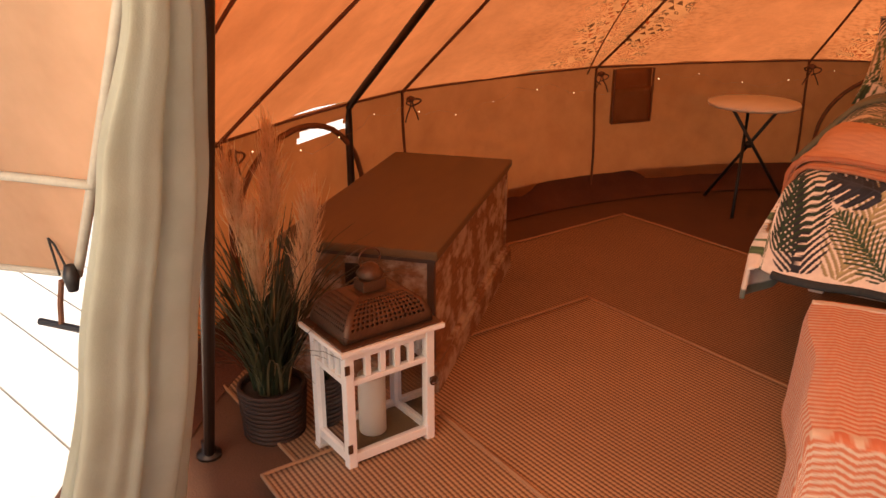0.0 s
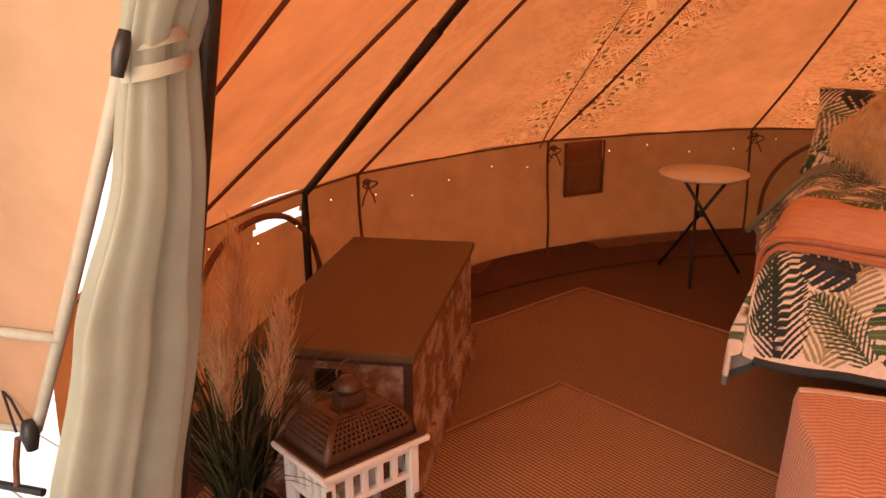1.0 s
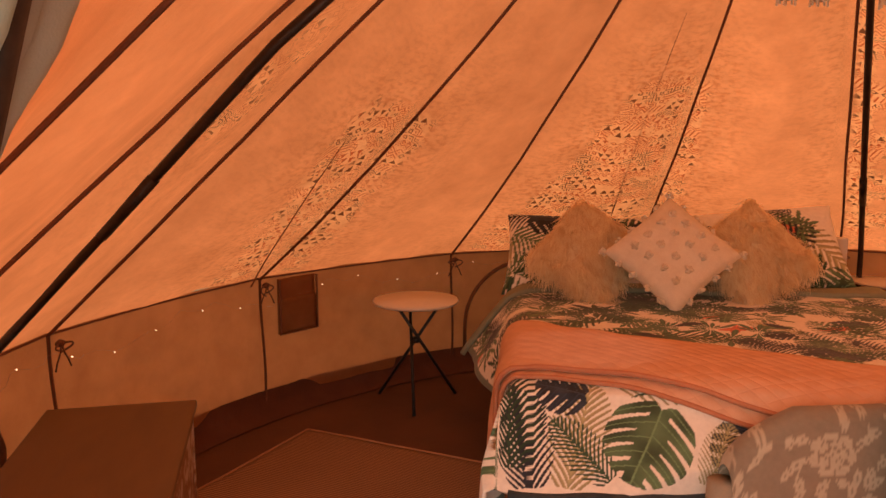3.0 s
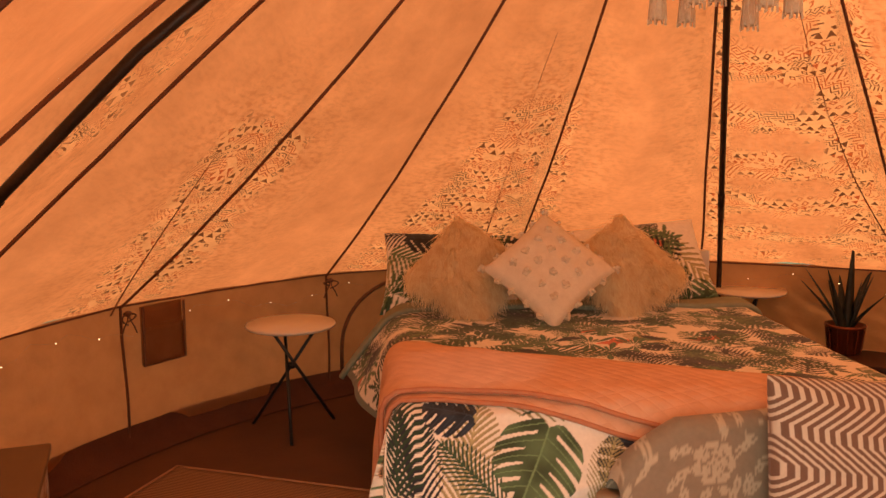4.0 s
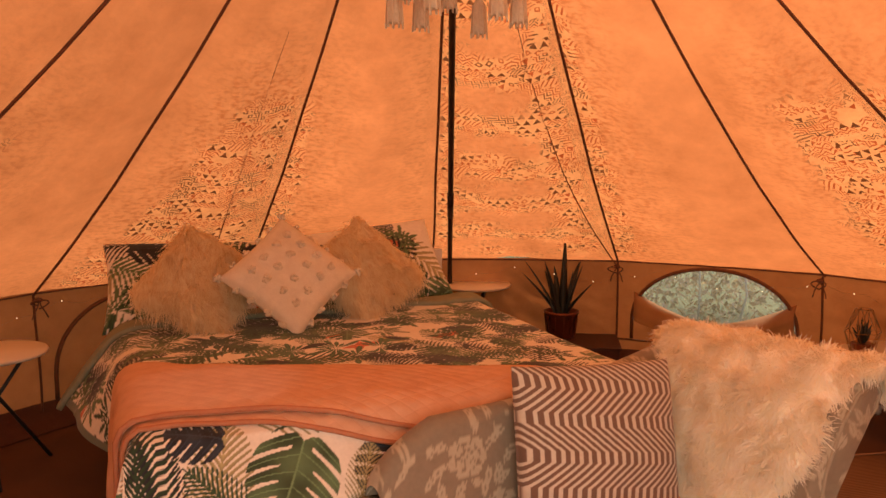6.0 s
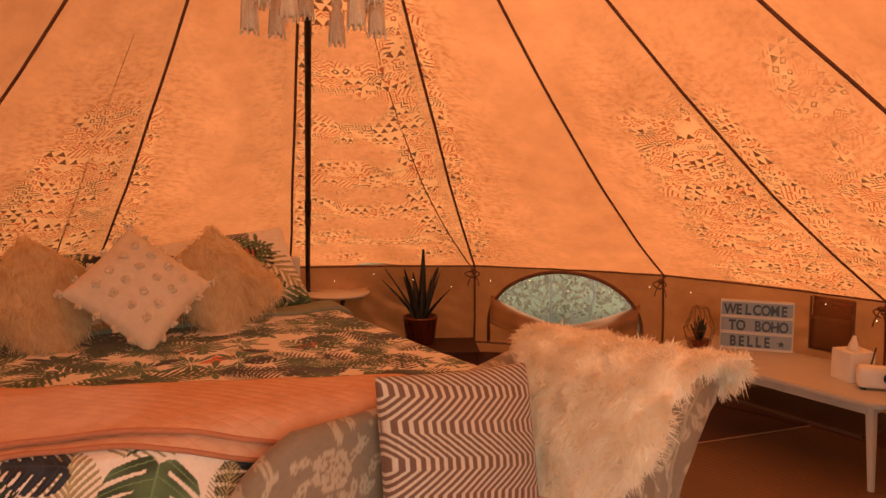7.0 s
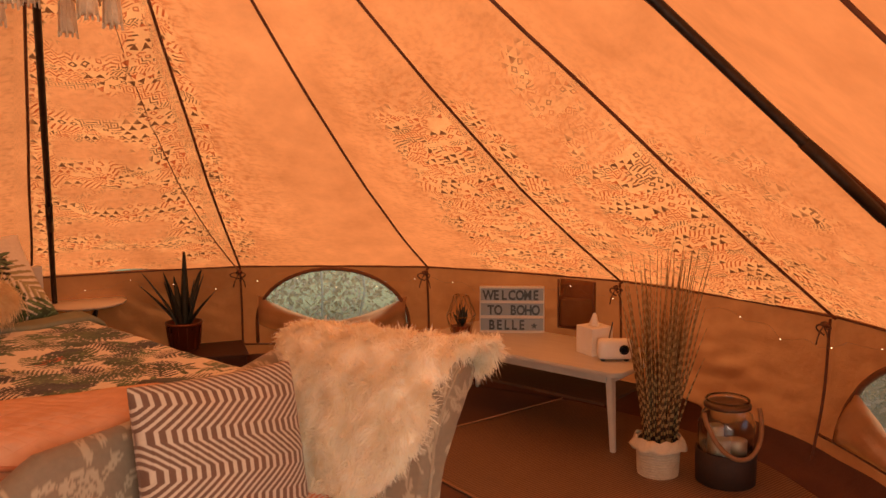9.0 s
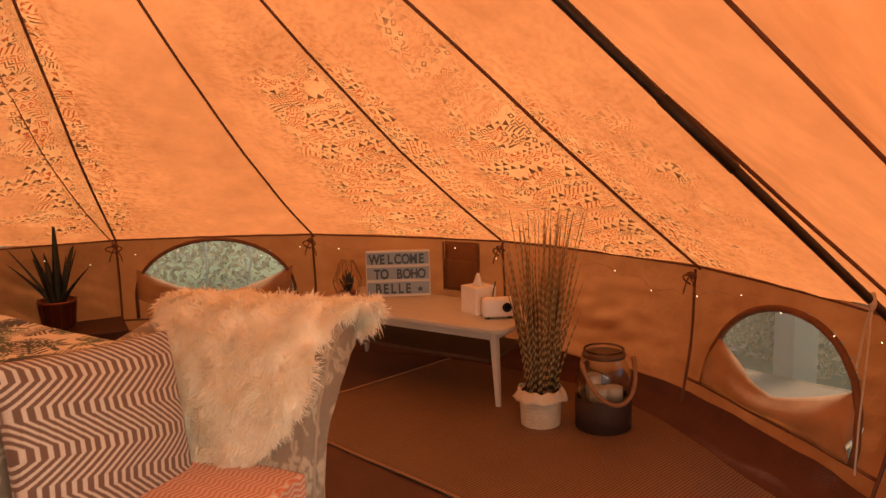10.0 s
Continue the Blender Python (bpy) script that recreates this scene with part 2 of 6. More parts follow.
def ring(angle, f=1.0, z=0.0):
    a = radians(angle)
    return Vector((CX + f * RAD * math.cos(a) + (1 - f) * (APEX.x - CX), CY + f * RAD * math.sin(a) + (1 - f) * (APEX.y - CY), z)) if f < 1 else Vector((CX + f * RAD * math.cos(a), CY + f * RAD * math.sin(a), z))


def chord(a0, a1, k, f=1.0):
    """A point between two seams, on the straight hem with a little outward belly."""
    p = ring(a0, f).lerp(ring(a1, f), k)
    return p + (p - Vector((CX, CY, 0))).normalized() * 0.03 * math.sin(math.pi * k) * f


# groundsheet, deck and the land outside
bm = bmesh.new()
bmesh.ops.create_circle(bm, cap_ends=True, radius=2.62, segments=64)
bmesh.ops.translate(bm, verts=bm.verts, vec=(CX, CY, 0))
tagged(part("floor", bm, FLOOR, None), "brown woven groundsheet on the tent's floor", "floor", kind="structure")
GRASS = plain("meadow", (0.09, 0.11, 0.04), (0.19, 0.19, 0.08), 3, 0.9, 0.6, 0.05)
bm = bmesh.new()
bmesh.ops.create_circle(bm, cap_ends=True, radius=400, segments=64)
bmesh.ops.translate(bm, verts=bm.verts, vec=(0, 0, -0.22))
tagged(part("ground", bm, GRASS, None), "grassy ground round the tent", "ground", kind="structure")
DECKWOOD = plain("pale_deck_boards", (0.74, 0.71, 0.62), (0.84, 0.81, 0.72), 5, 0.75, 0.3, 0.004, stretch=(1, 12, 1))
deck = empty("deck", pose(-3.2, 1.7, -0.06, 0, 0, 42), "pale sun-bleached timber deck outside the tent door", "deck", kind="structure")
board = None
for i in range(48):
    x = -4.0 + i * 0.2
    if board is None:
        board = part("plank", box(-0.097, 0.097, -5.0, 6.0, -0.03, 0.0, bevel=0.004), DECKWOOD, deck)
        board.location.x = x
    else:
        ob = new("plank", board.data)
        ob.parent, ob.location = deck, (x, 0.0, 0.0)

# roof: one sheet of canvas, with the printed cloth lying on it here and there
# each patch: f and the span of angles at its upper end, the same at its lower end, weight
PATCHES = [(0.64, 107, 120, 0.98, 107.5, 115, 0.75), (0.57, 60, 70, 0.99, 57, 80, 1.0), (0.30, 10, 32.6, 0.94, 9.5, 32.4, 1.0),
           (0.56, -42, -27, 0.97, -45, -24, 0.80), (0.69, -65, -50, 0.99, -68, -50, 0.80), (0.70, -80, -71, 0.92, -78, -69, 0.45), (0.52, -62, -55, 0.64, -64, -54, 0.45), (0.57, 140, 147, 0.68, 140, 147, 0.5)]


def patch_share(a, f, grow):
    """How near the printed cloth lies to the canvas, 1 inside a patch and fading over its rim."""
    best = 0.0
    for f0, l0, h0, f1, l1, h1, w in PATCHES:
        k = min(1.0, max(0.0, (f - f0) / (f1 - f0)))
        lo, hi = l0 + (l1 - l0) * k, h0 + (h1 - h0) * k
        da = max(lo - a, a - hi, 0.0) / (3.0 * grow)
        df = max(f0 - f, f - f1, 0.0) / (0.045 * grow)
        best = max(best, w * math.exp(-da * da - df * df))
    return best


angles = []
for a0, a1 in zip(SEAMS, SEAMS[1:]):
    angles += [a0 + (a1 - a0) * k / 12 for k in range(12)]
angles.append(SEAMS[-1])
fs = np.linspace(1.0, 0.03, 46)
P, U, C = [], [], []
bounds = [171.0] + SEAMS + [-117.0]
for f in fs:
    for a in angles:
        s = max(i for i, b in enumerate(SEAMS[:-1]) if b >= a - 1e-6)
        k = (SEAMS[s] - a) / (SEAMS[s] - SEAMS[s + 1])
        p = chord(SEAMS[s], SEAMS[s + 1], k, f)
        slack = math.sin(math.pi * k) * math.sin(math.pi * min(1, (1 - f) * 1.2))
        wav = noise.noise((a * 0.10, f * 4.0, 3.0)) * 0.030 + noise.noise((a * 0.35, f * 11.0, 8.0)) * 0.010
        if 11 < a < 35:
            wav += 0.017 * math.sin(f * 62 + a * 0.05) * math.sin(math.pi * k)
        p.z = roof_z(f, a) - 0.035 * slack + wav * math.sin(math.pi * k)
        P.append(p)
        U.append((radians(a - (SEAMS[s] + SEAMS[s + 1]) / 2) * RAD * max(f, 0.25) + s * 0.73, (1 - f) * 3.2))
        near = patch_share(a, f, 1.0)
        if 18 < a < 33:
            near *= 0.62 + 0.38 * math.sin(f * 62 + a * 0.05 + 2.2)
        C.append((near, patch_share(a, f, 3.4) * (0.35 if 11 < a < 33 else 1.0), 0))
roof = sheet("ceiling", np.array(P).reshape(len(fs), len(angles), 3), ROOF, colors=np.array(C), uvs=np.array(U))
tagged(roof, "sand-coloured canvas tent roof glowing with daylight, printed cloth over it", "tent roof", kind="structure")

# roof beside the door, stretched from the last seam to the door's frame; the right side mirrors the left
AXIS = Vector((math.cos(radians(207)), math.sin(radians(207)), 0))


def mirrored(p):
    d = Vector((p.x - CX, p.y - CY, 0))
    q = AXIS * d.dot(AXIS) * 2 - d
    return Vector((CX + q.x, CY + q.y, p.z))


def along(pts, t):
    """The point a share t along a line through pts."""
    k = min(len(pts) - 1.0001, t * (len(pts) - 1))
    return pts[int(k)].lerp(pts[int(k) + 1], k - int(k))


door_seam = [Vector((-0.67, 2.09, 0.625)), Vector((-0.435, 1.826, 1.0)), Vector((0.0, 1.325, 1.5)), Vector((0.433, 0.825, 2.0)), Vector((1.0, 1.2, 2.25)), APEX.copy()]
door_edge = [Vector((-0.414, 1.447, 0.625)), Vector((-0.335, 1.20, 1.0)), Vector((-0.234, 0.87, 1.5)), Vector((-0.13, 0.55, 2.0)), Vector((0.91, 1.081, 2.28)), APEX.copy()]
right_seam = [Vector((1.11, -0.95, 0.625)), Vector((1.05, -0.51, 1.0)), Vector((0.98, 0.07, 1.5)), Vector((0.93, 0.66, 2.0)), Vector((1.25, 1.15, 2.28)), APEX.copy()]
for side_name, flipped in (("left", False), ("right", True)):
    rows, UV = [], []
    for j in range(47):
        t = j / 46
        f = 1.0 - 0.985 * t
        a = ring(SEAMS[-1] if flipped else SEAMS[0], f)
        a.z = roof_z(f, SEAMS[-1] if flipped else SEAMS[0])
        b, c = along(door_seam, t), along(door_edge, t)
        if flipped:
            b, c = along(right_seam, t), along([mirrored(p) for p in door_edge[:-1]] + [APEX], t)
        row = [a.lerp(b, k / 14) - Vector((0, 0, 0.03 * math.sin(math.pi * k / 14) * math.sin(math.pi * t))) for k in range(14)] + [b.lerp(c, k / 8) for k in range(9)]
        rows.append(row)
        UV += [(k * 0.05, t * 3.0) for k in range(len(row))]
    tagged(sheet("ceiling", np.array(rows), ROOF, colors=np.zeros((len(UV), 3)), uvs=np.array(UV)), "sand-coloured canvas of the roof beside the door", "tent roof", kind="structure")
    pts = [along(right_seam if flipped else door_seam, t) + Vector((0.004, 0.0, -0.012)) for t in np.linspace(0, 0.62, 24)]
    tagged(part("trim", tube(pts, 0.0045, 6), SEAM, None), "dark tape on a roof seam, or a tube standing in for a shadow line", "seam", kind="structure")

# the roof's seams, sewn with dark tape; TWINS are pole shadows built as tubes
SHADOW_LINE = plain("shadow_line", (0.24, 0.09, 0.035), (0.34, 0.14, 0.06), 30, 0.8)
TWINS = {66.0: (68.5, 64.4, 0.42), 14.0: (20.5, 10.9, 0.25), 113.0: (120.0, 110.8, 0.62)}
for s in SEAMS + list(TWINS):
    twin = s in TWINS
    pts = []
    for f in np.linspace(1.0, TWINS[s][2] if twin else 0.04, 30):
        az = TWINS[s][1] + (TWINS[s][0] - TWINS[s][1]) * (1 - f) / (1 - TWINS[s][2]) if twin else s
        p = ring(az, f)
        inside = (Vector((CX, CY, 0)) - p)
        inside.z = 0
        p = p + inside.normalized() * 0.006
        p.z = roof_z(f, az) - 0.012 - (0.02 if twin else 0)
        p += Vector((noise.noise((s, f * 5, 1)) * 0.006, noise.noise((s, f * 5, 2)) * 0.006, 0))
        pts.append(p)
    tagged(part("trim", tube(pts, [0.0042 * (1 - 0.8 * k / 29) for k in range(30)] if twin else 0.0060, 6), SHADOW_LINE if twin else SEAM, None), "dark tape on a roof seam, or a tube standing in for a shadow line", "seam", kind="structure")

# wall: canvas panels between the seams, with window openings cut through
WINDOWS = {0: (145.2, 0.40, 3.6, 0.535, 0.578), 6: (-1.2, 0.36, 10.0, 0.30, 0.605), 9: (-75.8, 0.30, 9.6, 0.165, 0.548), 3: (74.0, 0.36, 8.5, 0.22, 0.57)}
OPEN = (145.2, -1.2, -75.8)


def lean(a, z):
    """How far the wall's foot is drawn in on the side of the coffee table."""
    return 0.15 * min(1.0, max(0.0, (-54 - a) / 22)) * max(0.0, 1 - z / EAVE)


def wall_point(a0, a1, k, z):
    p = chord(a0, a1, k)
    out = (p - Vector((CX, CY, 0))).normalized()
    ripple = noise.noise((p.x * 3, p.y * 3, z * 3)) * 0.030 + noise.noise((p.x * 9 + z * 14, p.y * 9 - z * 9, 4)) * 0.013
    hang = math.sin(math.pi * min(1, max(0, z / EAVE)))
    q = p + out * (ripple * hang * math.sin(math.pi * k) + 0.012 * hang - lean(a0 + (a1 - a0) * k, z))
    q.z = z
    return q


def in_window(a, z, grow=0.0):
    for wa, zb, half, z0, z1 in WINDOWS.values():
        if wa in OPEN:
            h = (a - wa) / (half + grow * 22)
            if z > z0 - grow and abs(h) < 1 and z < z0 + (z1 - z0 + grow) * math.sqrt(1 - h * h):
                return True
    return False


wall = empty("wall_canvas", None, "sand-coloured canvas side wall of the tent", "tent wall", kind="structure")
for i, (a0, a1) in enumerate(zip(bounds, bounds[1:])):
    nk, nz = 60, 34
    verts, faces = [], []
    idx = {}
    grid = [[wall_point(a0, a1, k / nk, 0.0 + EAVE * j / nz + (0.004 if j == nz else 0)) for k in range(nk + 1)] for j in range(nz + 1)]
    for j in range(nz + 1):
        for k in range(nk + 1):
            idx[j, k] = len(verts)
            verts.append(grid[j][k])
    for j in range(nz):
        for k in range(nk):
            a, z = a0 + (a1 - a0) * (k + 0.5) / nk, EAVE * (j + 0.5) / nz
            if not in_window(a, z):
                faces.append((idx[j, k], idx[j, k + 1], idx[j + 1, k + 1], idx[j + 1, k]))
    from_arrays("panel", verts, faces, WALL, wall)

# dark skirt between wall and groundsheet, hem below the eave, upright seams
sk = [[], [], [], []]
for a in np.linspace(171, -117, 140):
    w = 0.006 * noise.noise((a * 0.2, 0, 5))
    for row, (f, z) in zip(sk, ((0.955, 0.006), (0.985, 0.03), (0.993, 0.07), (0.997, 0.115 + w))):
        row.append(ring(a, f - 0.004 + 0.5 * w - lean(a, z) / RAD, z))
tagged(sheet("baseboard", np.array(sk), SKIRT, None), "dark brown groundsheet skirt turned up along the wall", "skirt", kind="structure")
for i, (a0, a1) in enumerate(zip(bounds, bounds[1:])):
    pts = [chord(a0, a1, k / 12) for k in range(13)]
    for p in pts:
        p.z = EAVE - 0.006
        p -= (p - Vector((CX, CY, p.z))).normalized() * 0.004
    tagged(part("trim", tube(pts, 0.0045, 6), SEAM, None), "dark sewn hem where roof meets wall", "seam", kind="structure")
for s in SEAMS:
    pts = [ring(s, 0.992 + 0.004 * math.sin(z * 9 + s) - lean(s, z) / RAD, z) for z in np.linspace(0.06, EAVE - 0.01, 9)]
    tagged(part("trim", tube(pts, 0.006, 6), SEAM, None), "dark upright seam of the canvas wall", "seam", kind="structure")

# ties: short cords knotted in a bow at each seam under the eave
ROPE = plain("dark_cord", (0.10, 0.04, 0.02), (0.17, 0.075, 0.04), 60, 0.85)


def bow_tie(s):
    base = empty("canvas_tie", None, "dark cord tied in a bow below the eave", "tie", "ties under the eave")
    rnd = random.Random(int(s * 10))
    o, t = ring(s, 0.978, EAVE - 0.03), Vector((-math.sin(radians(s)), math.cos(radians(s)), 0))
    inn = (Vector((CX, CY, o.z)) - o).normalized()
    part("knot", tube([o - t * 0.016, o, o + t * 0.016], [0.008, 0.014, 0.008], 8), ROPE, base, smooth=True)
    for sg in (-1, 1):
        w, d = rnd.uniform(0.03, 0.05), rnd.uniform(0.02, 0.06)
        loop = [o + t * sg * w * math.sin(math.pi * k / 8) + Vector((0, 0, -d * math.sin(math.pi * k / 16) * k / 8 * 0.8)) + inn * 0.01 * math.sin(math.pi * k / 8) for k in range(9)]
        part("loop", tube(loop, 0.0035, 6), ROPE, base, smooth=True)
        tail = [o + t * sg * (0.012 * k + 0.004 * math.sin(k * 2 + s)) + Vector((0, 0, -0.028 * k)) + inn * 0.006 for k in range(4)]
        part("tail", tube(tail, 0.003, 6), ROPE, base, smooth=True)


for s in SEAMS[:-1]:
    bow_tie(s)

# windows
PIPING = plain("window_piping", (0.13, 0.05, 0.02), (0.20, 0.085, 0.04), 30, 0.8)
INNER = canvas("rolled_window_flap", (0.80, 0.42, 0.19), (0.70, 0.47, 0.28), 0.3)
g = Nodes("insect_mesh")
tb, gl = g.nt.nodes.new("ShaderNodeBsdfTransparent"), g.nt.nodes.new("ShaderNodeBsdfTranslucent")
gl.inputs[0].default_value = (0.92, 0.70, 0.44, 1)
mxs = g.nt.nodes.new("ShaderNodeMixShader")
mxs.inputs[0].default_value = 0.28
g.nt.links.new(tb.outputs[0], mxs.inputs[1]), g.nt.links.new(gl.outputs[0], mxs.inputs[2]), g.nt.links.new(mxs.outputs[0], g.out.inputs[0])
MESH = g.mat
for n_w, (i, (wa, zb, half, z0, z1)) in enumerate(WINDOWS.items()):
    is_open = wa in OPEN
    slit = (wa, half, z0, z1)
    win = empty(f"window_{n_w + 1}", None, "arched tent window with dark piping and insect mesh" if is_open else "closed arched tent window with dark piping", "window", kind="structure")
    a0, a1 = bounds[i + 1], bounds[i + 2]

    def at(a, z, inset=0.0):
        s = max(j for j, b in enumerate(bounds[:-1]) if b >= a - 1e-6)
        p = wall_point(bounds[s], bounds[s + 1], (bounds[s] - a) / (bounds[s] - bounds[s + 1]), z)
        return p + (Vector((CX, CY, z)) - p).normalized() * inset

    if wa > 100:
        wa, half, z0, z1 = 148.5, 8.2, 0.30, 0.588
    arc = [at(wa + half * math.cos(t), z0 + (z1 - z0) * math.sin(t), 0.012) for t in np.linspace(0, math.pi, 25)]
    low = 0.0 if wa < -50 else 0.12
    foot = [at(wa + half, z0 - low, 0.006)] + arc + [at(wa - half, z0 - low, 0.006)]
    part("frame", tube(foot, 0.013 if wa < -50 else 0.010, 8), PIPING, win, smooth=True)
    part("sill", tube([at(wa + half * 1.25 * (1 - k / 6), z0 - low - 0.01, 0.005) for k in range(13)], 0.006, 6), PIPING, win, smooth=True)
    wa, half, z0, z1 = slit
    if is_open:
        rows = []
        for r in np.linspace(0.0, 1.0, 5):
            rows.append([at(wa + half * 1.02 * math.cos(t), z0 + (z1 - z0) * 1.01 * math.sin(t) * r, -0.010) for t in np.linspace(0, math.pi, 25)])
        mesh_ob = sheet("mesh_pane", np.array(rows), MESH, win)
        mesh_ob.visible_shadow = False
    if is_open and wa < 100:
        # the canvas cover let down inside and bunched along the sill
        rows = []
        drop = 0.10 if wa < -50 else 0.05
        for r in range(9):
            v = r / 8
            row = []
            for k in range(31):
                w = k / 30
                a = wa + half * 0.97 * (1 - 2 * w)
                sag = drop * (math.sin(math.pi * w) ** 0.6)
                zz = z0 + 0.13 * (abs(2 * w - 1) ** 1.5) * (1 - v * 0.6) + 0.02 - sag * (0.3 + 0.4 * v) - 0.085 * v
                if wa < -50:
                    h = abs(2 * w - 1)
                    top = min(z0 + (z1 - z0) * math.sqrt(1 - (0.97 * h) ** 2) - 0.004, 0.247 + 0.115 * (h / 0.83) ** 1.3)
                    zz = top + (z0 - 0.004 - top) * v
                row.append(at(a, max(0.03, zz), 0.012 + 0.03 * math.sin(math.pi * v) + 0.008 * math.sin(9 * v + 5 * w)))
            rows.append(row)
        sheet("rolled_flap", np.array(rows), INNER, win, thick=0.006)

# string of tiny lights along the wall
BULB = Nodes("bulb_glow")
BULB.bsdf.inputs["Emission Color"].default_value, BULB.bsdf.inputs["Emission Strength"].default_value = (1.0, 0.72, 0.4, 1), 2.6
COPPER = plain("copper_wire", (0.30, 0.14, 0.06), (0.40, 0.2, 0.09), 40, 0.4, 0.1, 0.001, 0.8)
lights = empty("string_lights", None, "fine copper wire of tiny warm lights along the wall", "string lights")
pts, bulbs = [], []
for k in range(260):
    a = 168 - k * 272 / 259
    p = ring(a, 0.972 + 0.006 * math.sin(k * 1.7), EAVE - 0.085 + 0.03 * math.sin(a * 0.33) + 0.012 * math.sin(a * 1.3 + 1))
    pts.append(p)
    if k % 5 == 2:
        bulbs.append(p)
part("wire", tube(pts, 0.0006, 4), COPPER, lights)
bm0 = bmesh.new()
bmesh.ops.create_icosphere(bm0, subdivisions=1, radius=0.0026)
me0 = bpy.data.meshes.new("bulb")
bm0.to_mesh(me0)
me0.materials.append(BULB.mat)
for p in bulbs:
    ob = new("bulb", me0)
    ob.parent, ob.location = lights, p

# poles
POLE = STEEL
hub = APEX + Vector((0, 0, -0.06))
left_foot, right_foot = Vector((-0.208, 3.052, 0.0)), Vector((1.866, -0.945, 0.0))
back_foot = ring(32.9, 0.972)
for foot, over in ((left_foot, Vector((0.41, 2.12, 1.52))), (back_foot, None), (right_foot, Vector((1.58, 0.38, 1.735)))):
    top = Vector((foot.x, foot.y, EAVE - 0.02))
    pts = [foot + Vector((0, 0, 0.01)), foot + Vector((0, 0, 0.30)), foot + Vector((0, 0, EAVE - 0.10)), top]
    for t in np.linspace(0.05, 1.0, 14):
        if over is None:
            f = 0.965 * (1 - t) + 0.03
            p = ring(32.9, f)
            p.z = roof_z(f) - 0.045
        else:
            p = top.lerp(over, t / 0.45) if t < 0.45 else over.lerp(hub, (t - 0.45) / 0.55)
        pts.append(p)
    pole = empty("tent_pole", None, "dark steel frame pole under the canvas roof", "tent pole", "frame poles")
    part("tube", tube(pts, 0.0135, 10), POLE, pole, smooth=True)
    part("joint", tube([pts[6], pts[7]], 0.0165, 10), POLE, pole, smooth=True)
    part("foot", lathe([(0.03, 0), (0.03, 0.008), (0.017, 0.014), (0.017, 0.04)], 16), POLE, pole, smooth=True).location = foot

# pocket on the wall
POCKET = canvas("pocket_canvas", (0.50, 0.17, 0.06), (0.48, 0.25, 0.12), 0.3)
pocket = empty("wall_pocket", None, "small canvas pocket hanging on the wall", "pocket")


def patch_on_wall(a0, a1, z0, z1, inset, n=8):
    return np.array([[ring(a0 + (a1 - a0) * k / n, 0.985 - inset / RAD, z0 + (z1 - z0) * j / n) for k in range(n + 1)] for j in range(n + 1)])


for pa in (108.2, -36.5):
    q = pocket if pa > 0 else empty("wall_pocket", None, "small canvas pocket hanging on the wall", "pocket")
    w = -4.9 if pa > 0 else 4.6
    sheet("pouch", patch_on_wall(pa, pa + w, 0.36, 0.52, 0.020), POCKET, q, thick=0.004)
    sheet("backing", patch_on_wall(pa, pa + w, 0.36, 0.61, 0.008), POCKET, q, thick=0.003)
    edge = [ring(pa, 0.974, 0.61), ring(pa, 0.974, 0.362), ring(pa + w, 0.974, 0.362), ring(pa + w, 0.974, 0.61)]
    part("edging", tube(edge, 0.006, 6), PIPING, q)

# unseen canvas sheet added outside over the door, to cut and warm the skylight
out, across = AXIS, Vector((-AXIS.y, AXIS.x, 0))
ridge0 = Vector((-0.13, 0.55, 2.02))
rows = []
for k in range(-8, 9):
    w = k / 8
    rows.append([ridge0 + out * (2.4 * j / 10) + across * (1.15 * w * (0.75 + 0.25 * j / 10)) + Vector((0, 0, -0.42 * abs(w) ** 1.2 - 0.10 * j / 10)) for j in range(11)])
tagged(sheet("awning", np.array(rows), FLAP, None), "unseen canvas awning added over the door to cut and warm skylight", "awning", kind="structure")

# door: curtain tied back, flap outside it, pole of the door frame
curtain = empty("door_curtain", None, "grey-white cotton door curtain gathered by a strap", "curtain")
TIE = Vector((-0.335, 1.03, 1.18))
FALL = [(0.02, -0.602, 1.223, 0.095), (0.25, -0.560, 1.232, 0.088), (0.60, -0.479, 1.207, 0.070), (0.90, -0.401, 1.125, 0.055), (1.08, -0.348, 1.05, 0.034), (1.18, -0.335, 1.03, 0.027), (1.25, -0.311, 1.010, 0.033), (1.33, -0.282, 0.980, 0.044), (1.45, -0.250, 0.925, 0.070), (1.75, -0.18, 0.765, 0.115), (2.05, -0.12, 0.60, 0.13)]


def curtain_row(z):
    for (z0, x0, y0, w0), (z1, x1, y1, w1) in zip(FALL, FALL[1:]):
        if z <= z1:
            k = (z - z0) / (z1 - z0)
            k = k * k * (3 - 2 * k) * 0.4 + k * 0.6
            return w0 + (w1 - w0) * k, Vector((x0 + (x1 - x0) * k, y0 + (y1 - y0) * k, z))
    return FALL[-1][3], Vector((FALL[-1][1], FALL[-1][2], z))


rows = []
side = Vector((0.80, 0.60, 0)).normalized()
deep = Vector((-0.60, 0.80, 0))
for z in np.linspace(0.02, 2.05, 120):
    w, m = curtain_row(z)
    row = []
    for k in range(110):
        t = 2 * math.pi * k / 110
        fold = 1 + 0.30 * math.sin(3 * t + 0.9 * math.sin(z * 2.2) + 1.1) + 0.13 * math.sin(7 * t + z * 1.6 + 1.5 * math.sin(t)) + 0.06 * math.sin(13 * t + 2 * z) + 0.10 * noise.noise((3 * math.cos(t), 3 * math.sin(t), z * 2))
        row.append(m + side * math.cos(t) * w * fold + deep * math.sin(t) * w * 0.55 * fold)
    rows.append(row)
sheet("cloth", np.array(rows), CURTAIN, curtain, wrap=True)
